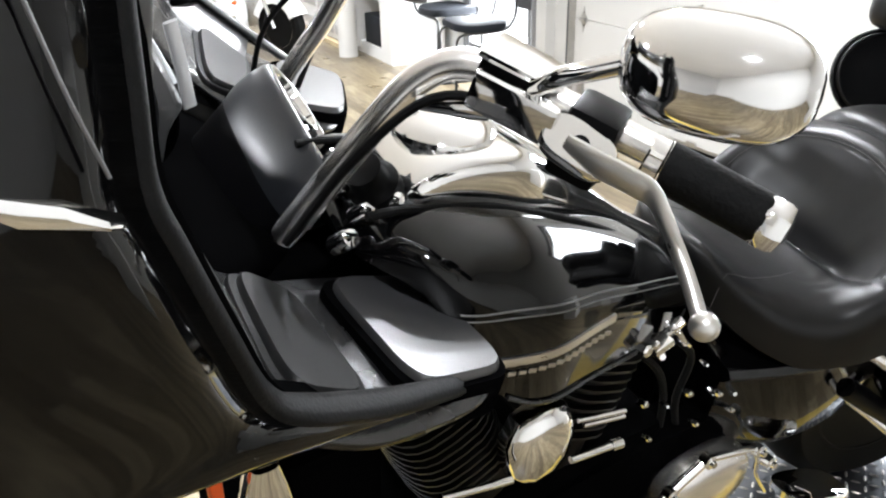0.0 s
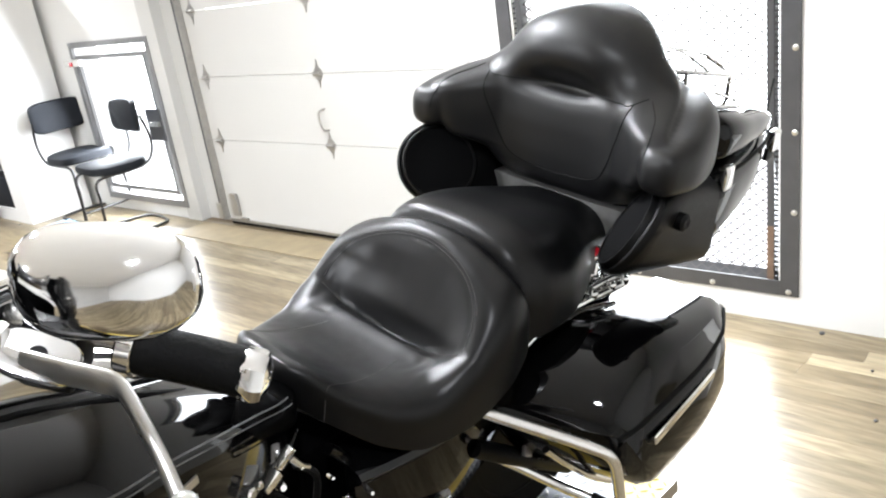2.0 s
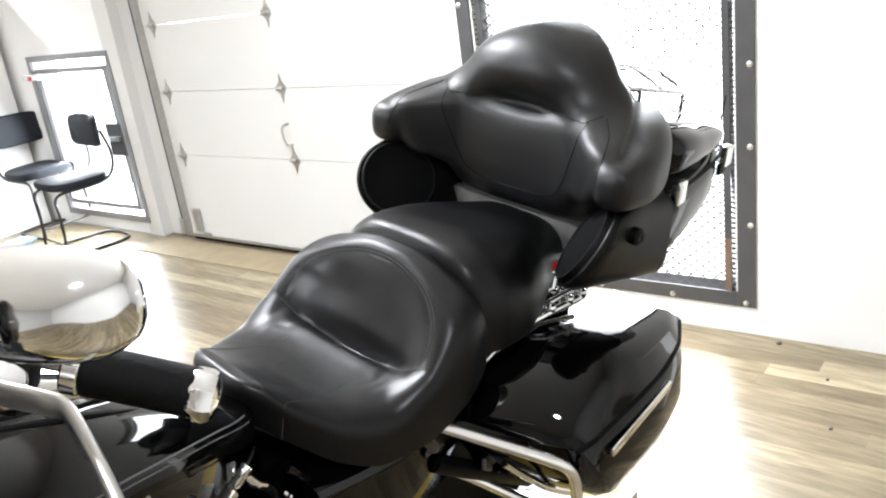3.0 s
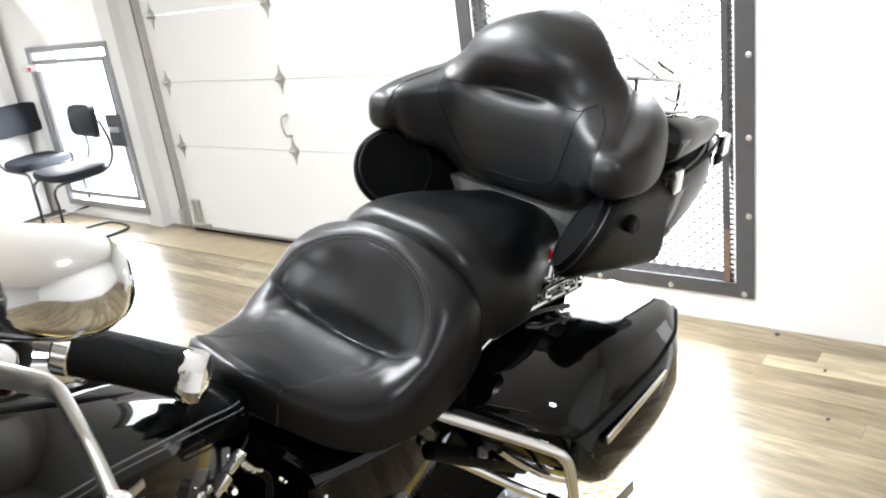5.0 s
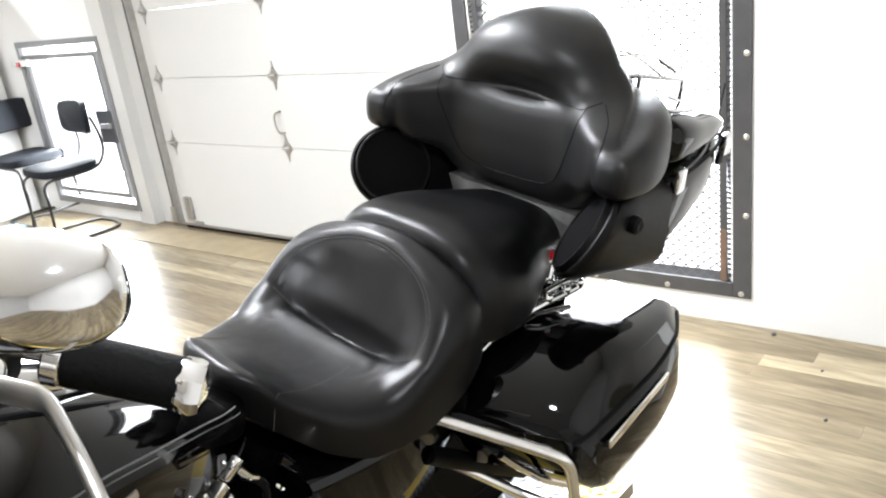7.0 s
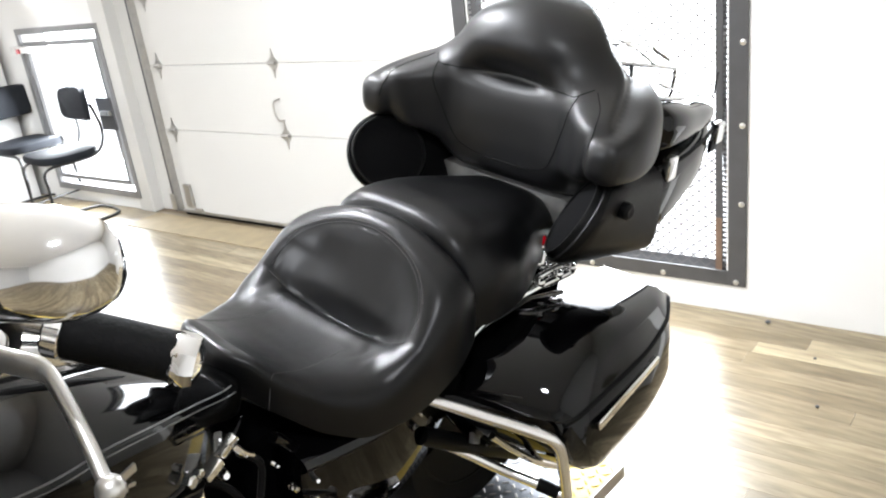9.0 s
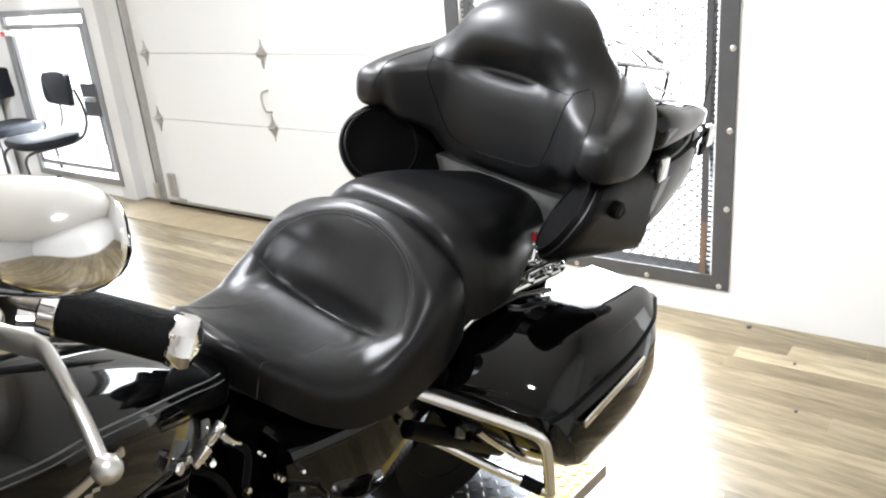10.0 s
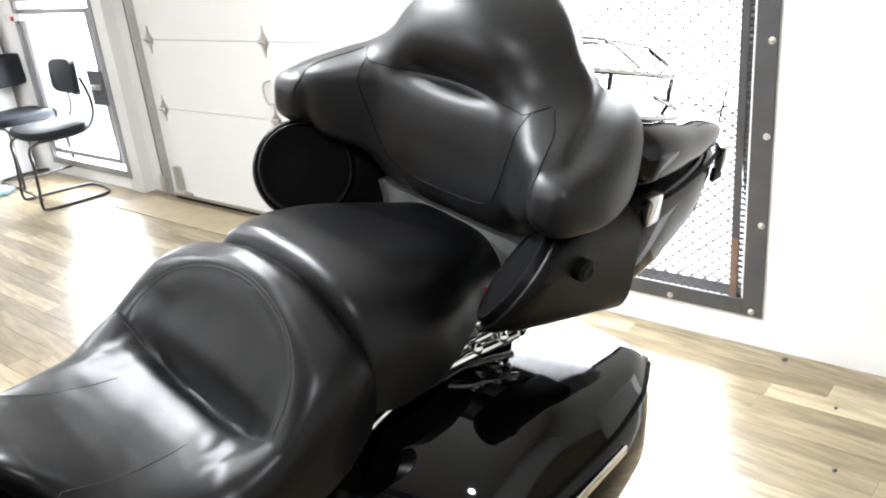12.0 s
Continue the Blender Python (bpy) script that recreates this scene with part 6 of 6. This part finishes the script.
# white shelf unit, column and display case
shelf = empty("shelf_unit")
tagged(shelf, "white painted shelf unit with small stock on it", "shelf unit")
for lo, hi in (((6.70, 2.70, 0.0), (6.99, 3.32, 2.4)), ((7.75, 2.62, 0.0), (7.79, 2.94, 2.4))):
    ob_at("side_panel", WHITE_PAINT, lo, hi, shelf, 0.003)
for z in (0.10, 0.62, 1.05, 1.45, 1.85):
    ob_at("board", WHITE_PAINT, (6.99, 2.71, z), (7.75, 2.94, z + 0.03), shelf, 0.003)
ob_at("plinth", WHITE_PAINT, (6.99, 2.71, 0.0), (7.75, 2.73, 0.10), shelf, 0.002)
b = uv_box((7.05, 2.72, 0.132), (7.5, 2.92, 0.45), 0.02)
tagged(part("tool_case", b, CHAIR_CLOTH), "black hard tool case standing on the lowest shelf", "tool case")
for i, (u, z, w, h, m_) in enumerate(((7.05, 1.08, 0.12, 0.2, STEEL), (7.2, 1.08, 0.1, 0.24, SATIN), (7.45, 1.08, 0.14, 0.16, SILVER), (7.02, 0.65, 0.1, 0.18, SATIN), (7.16, 0.65, 0.16, 0.12, SILVER), (7.4, 1.48, 0.2, 0.15, SATIN), (7.06, 1.48, 0.1, 0.2, STEEL))):
    tagged(part("stock_box", uv_box((u, 2.74, z), (u + w, 2.88, z + h), 0.008), m_), "small stock carton on a white shelf", "box", "stock on the shelf unit")
b = mesh()
disc(b, room(7.47, 2.50, 0), (0, 0, 1), [(0.105, 0), (0.105, CEILING)], 28)
tagged(part("column", b, WHITE_PAINT), "round white steel column", "column", kind="structure")
casing = empty("display_case")
tagged(casing, "low white display case with grey striped panels", "display case")
ob_at("body", WHITE_PAINT, (7.62, 2.62, 0.06), (10.6, 2.93, 0.62), casing, 0.004)
for z in (0.12, 0.36):
    for i in range(5):
        ob_at("panel", SILVER, (7.7 + i * 0.58, 2.612, z), (8.2 + i * 0.58, 2.619, z + 0.1), casing)
ob_at("kick_board", mat("pale_pine", (0.62, 0.50, 0.30), 0.6, vary=0.2, scale=6), (7.62, 2.55, 0.0), (10.6, 2.62, 0.05), casing, 0.003)
# small blue bag of odds on the floor
b = mesh()
bmesh.ops.create_icosphere(b, subdivisions=3, radius=0.09)
for v in b.verts:
    v.co = Vector((v.co.x * 1.6, v.co.y, max(-0.4 * 0.09, v.co.z * 0.5))) * (1 + 0.25 * noise.noise(v.co * 30))
    v.co += room(6.15, 2.72, 0.036)
tagged(part("plastic_bag", b, mat("blue_white_plastic", (0.25, 0.42, 0.60), 0.4, vary=0.6, scale=30)), "crumpled blue and white plastic bag on the floor", "bag")


# a second, white motorcycle standing further back
def cruiser(at, turn, paint, label, panel=False):
    mo = empty("cruiser")
    mo.matrix_world = Matrix.Translation(at) @ Matrix.Rotation(turn, 4, "Z")
    tagged(mo, label, "motorcycle")
    for x in (0.0, 1.62):
        for nm, m_, prof in (("tyre", RUBBER, [(0.22, -0.055), (0.29, -0.068), (0.325, -0.045), (0.335, 0), (0.325, 0.045), (0.29, 0.068), (0.22, 0.055)]), ("rim", CHROME, [(0.05, -0.05), (0.19, -0.03), (0.215, -0.055), (0.225, -0.055), (0.225, 0.055), (0.215, 0.055), (0.19, 0.03), (0.05, 0.05)]), ("brake_disc", STEEL, [(0.06, -0.068), (0.15, -0.068), (0.15, -0.072), (0.06, -0.072)])):
            b = mesh()
            disc(b, (x, 0, 0.335), (0, 1, 0), prof, 36)
            part(nm, b, m_, mo)
        b = mesh()
        loops = []
        for a in steps(25 if x == 0 else 10, 160, 16):
            c, s = math.cos(radians(a)), math.sin(radians(a))
            loops.append([Vector((x - c * (0.36 + k), y, 0.335 + s * (0.36 + k))) for y, k in ((-0.1, -0.1), (-0.1, -0.01), (-0.06, 0.015), (0, 0.02), (0.06, 0.015), (0.1, -0.01), (0.1, -0.1), (0.09, -0.02), (0, 0.006), (-0.09, -0.02))])
        rings(b, loops)
        part("fender", b, paint, mo)
    for s in (-1, 1):
        b = mesh()
        tube(b, [(0.0, s * 0.1, 0.335), (0.32, s * 0.1, 1.02)], 0.026, 12, smooth=False)
        part("fork_leg", b, CHROME, mo)
        b = mesh()
        loops = [[Vector((0.46 + h * 0.3, s * (0.29 + a * k), 0.50 + 0.22 * h + c * k)) for a, c in superloop(24, 3.4, 0.13, 0.27)] for h, k in ((-0.42, 0.55), (-0.40, 0.9), (-0.32, 1.0), (0.3, 0.96), (0.36, 0.8))]
        rings(b, loops)
        part("leg_shield", b, paint, mo)
        b = mesh()
        disc(b, (0.26, s * 0.20, 0.90), (-1, 0, 0.05), [(0.03, -0.10), (0.062, -0.05), (0.07, 0.0), (0.066, 0.008), (0.05, 0.003), (0.001, 0.010)], 24)
        part("spot_lamp", b, CHROME, mo)
        b = mesh()
        tube(b, [(0.50, s * 0.10, 0.30), (0.36, s * 0.30, 0.30), (0.33, s * 0.37, 0.50), (0.40, s * 0.34, 0.72), (0.52, s * 0.10, 0.80)], 0.016, 10)
        part("crash_bar", b, CHROME, mo)
        b = mesh()
        disc(b, (0.30, s * 0.36, 0.62), (-1, 0, 0), [(0.02, -0.03), (0.026, 0.0), (0.018, 0.012), (0.001, 0.014)], 14)
        part("indicator", b, ORANGE, mo)
        for k in range(7):
            b = mesh()
            disc(b, (0.66 + 0.02 * s, 0, 0.50 + 0.03 * k), (0.25 * s, 0, 1), [(0.14, -0.006), (0.15, 0.0), (0.14, 0.006)], 20)
            part("fin", b, STEEL, mo)
        b = mesh()
        tube(b, [(0.30, s * 0.08, 1.02), (0.36, s * 0.2, 1.16), (0.50, s * 0.33, 1.16), (0.66, s * 0.42, 1.10)], 0.014, 10)
        part("handlebar", b, CHROME, mo)
        b = mesh()
        loops = [[Vector((0.42 + h, s * 0.42 + a, 1.30 + c)) for a, c in superloop(24, 2.4, 0.075 * k, 0.05 * k)] for h, k in ((-0.03, 0.5), (-0.015, 0.9), (0, 1), (0.008, 0.96))]
        rings(b, loops)
        part("mirror", b, SATIN, mo)
        b = mesh()
        loops = [[Vector((x, s * (0.28 + a), 0.52 + c)) for a, c in superloop(20, 3.5, 0.10 * k, 0.15 * k)] for x, k in ((1.28, 0.8), (1.32, 1), (1.8, 1), (1.9, 0.75))]
        rings(b, loops)
        part("saddlebag", b, paint, mo)
        b = mesh()
        tube(b, [(0.40, s * 0.15, 0.40), (1.0, s * 0.2, 0.26), (1.9, s * 0.22, 0.28)], 0.035, 12)
        part("exhaust", b, CHROME, mo)
    b = mesh()
    disc(b, (0.20, 0, 0.93), (-1, 0, 0.05), [(0.10, -0.16), (0.125, -0.04), (0.12, 0.0), (0.11, 0.012), (0.03, 0.03)], 28)
    part("headlight", b, CHROME, mo)
    b = mesh()
    loops = [[Vector((x, a, z + c)) for a, c in superloop(24, 2.6, w, h)] for x, z, w, h in ((0.42, 0.93, 0.05, 0.05), (0.5, 0.93, 0.15, 0.11), (0.75, 0.92, 0.15, 0.10), (1.0, 0.84, 0.06, 0.05))]
    rings(b, loops)
    part("tank", b, paint, mo)
    b = mesh()
    loops = [[Vector((x, a, z + c)) for a, c in superloop(24, 2.6, w, h)] for x, z, w, h in ((0.95, 0.80, 0.08, 0.04), (1.05, 0.76, 0.18, 0.06), (1.25, 0.77, 0.18, 0.07), (1.5, 0.80, 0.12, 0.05))]
    rings(b, loops)
    part("seat", b, VINYL, mo)
    b = mesh()
    box(b, (0.45, -0.16, 0.30), (1.05, 0.16, 0.74), 0.06)
    part("engine", b, STEEL, mo)
    b = mesh()
    loops = []
    for y in steps(-0.28, 0.28, 12):
        q = y / 0.28
        loops.append([Vector((0.16 + 0.07 * q * q, y, 1.02)), Vector((0.28 + 0.07 * q * q, y * 0.95, 1.28)), Vector((0.38 + 0.07 * q * q, y * 0.8, 1.46 - 0.05 * q * q))])
    rings(b, loops, caps=False, closed=False)
    ob = part("windshield", b, GLASS, mo)
    ob.modifiers.new("thick", "SOLIDIFY").thickness = 0.004
    if panel:
        b = mesh()
        loops = [[Vector((x, a, z + c)) for a, c in superloop(28, 2.8, w, h)] for x, z, w, h in ((0.02, 1.12, 0.05, 0.05), (0.08, 1.12, 0.28, 0.20), (0.22, 1.14, 0.40, 0.27), (0.36, 1.14, 0.42, 0.28), (0.40, 1.14, 0.40, 0.26))]
        rings(b, loops)
        part("fairing", b, paint, mo)
    return mo


cruiser(Vector((1.16, 7.9, 0)), radians(122), WHITE_GLOSS, "white and chrome cruiser motorcycle parked on the boards")

# lifting gear and a cabinet at the far end
hoist = empty("engine_hoist")
hoist.location = Vector((0.42, 15.4, 0))
tagged(hoist, "red and yellow workshop hoist on the floor", "hoist")
for nm, lo, hi, m_ in (("base", (-0.35, -0.2, 0.02), (0.35, 0.2, 0.12), SATIN), ("post", (0.12, -0.04, 0.12), (0.2, 0.04, 1.3), RED_STEEL), ("jib", (-0.3, -0.035, 1.2), (0.22, 0.035, 1.28), RED_STEEL), ("pump", (-0.25, -0.1, 0.12), (-0.02, 0.1, 0.62), YELLOW)):
    b = mesh()
    box(b, lo, hi, 0.012)
    part(nm, b, m_, hoist)
b = mesh()
box(b, (0.72, 14.6, 0.0), (1.65, 15.1, 1.9), 0.01)
tagged(part("cabinet", b, mat("tan_board", (0.55, 0.42, 0.27), 0.5, vary=0.15, scale=5)), "tan board cabinet at the far end", "cabinet")


# crumbs on the floor boards
for px, py, r in ((3.2, -0.075, 0.012), (2.59, -0.5, 0.008), (2.96, -0.37, 0.007), (2.58, -0.9, 0.009)):
    b = mesh()
    bmesh.ops.create_icosphere(b, subdivisions=2, radius=r)
    for v in b.verts:
        v.co = Vector((v.co.x * 1.4, v.co.y, v.co.z * 0.6)) * (1 + 0.3 * noise.noise(v.co * 90)) + Vector((px, py, r * 0.5))
    tagged(part("pebble", b, FRAME_METAL), "small grey crumb of grit on the floor boards", "pebble", "grit on the floor")

# floor boards
BW, BL = 0.105, 1.22
rest_bm = mesh()
count = 0
shared = {}
rng = random.Random(5)


def board(u0, u1, d0, d1):
    bmx = mesh()
    for v in box(bmx, (u0, d0, -0.006), (u1, d1, 0.0)):
        v.co = room(*v.co)
    return bmx


rows_d = int((D_DOOR + 0.1 - D0) / BW)
for r in range(rows_d):
    d0 = D0 + r * BW
    off = rng.random() * BL
    u = U0 - off
    while u < U1:
        u0, u1 = u + 0.0006, u + BL - 0.0006
        u += BL
        if d0 > -0.1 and -2.4 < u0 < 4.9 and count < 290 and d0 < 3.4:
            key = "board"
            if key not in shared:
                bmx = mesh()
                for v in box(bmx, (0, 0.0005, -0.006), (BL - 0.0012, BW - 0.0005, 0.0)):
                    v.co = WT * v.co.x + WN * v.co.y + Vector((0, 0, v.co.z))
                me = bpy.data.meshes.new("plank")
                bmesh.ops.recalc_face_normals(bmx, faces=bmx.faces)
                bmx.to_mesh(me)
                bmx.free()
                me.materials.append(FLOOR_MAT)
                shared[key] = me
            ob = new("plank", shared[key])
            ob.location = room(u0, d0, 0)
            ob.parent = ground
            count += 1
        else:
            vs = [rest_bm.verts.new(room(a, c, 0)) for a, c in ((u0, d0 + 0.0005), (u1, d0 + 0.0005), (u1, d0 + BW - 0.0005), (u0, d0 + BW - 0.0005))]
            rest_bm.faces.new(vs)
ob = part("planks", rest_bm, FLOOR_MAT, ground, smooth=False)
ob["kind"] = "stuff"
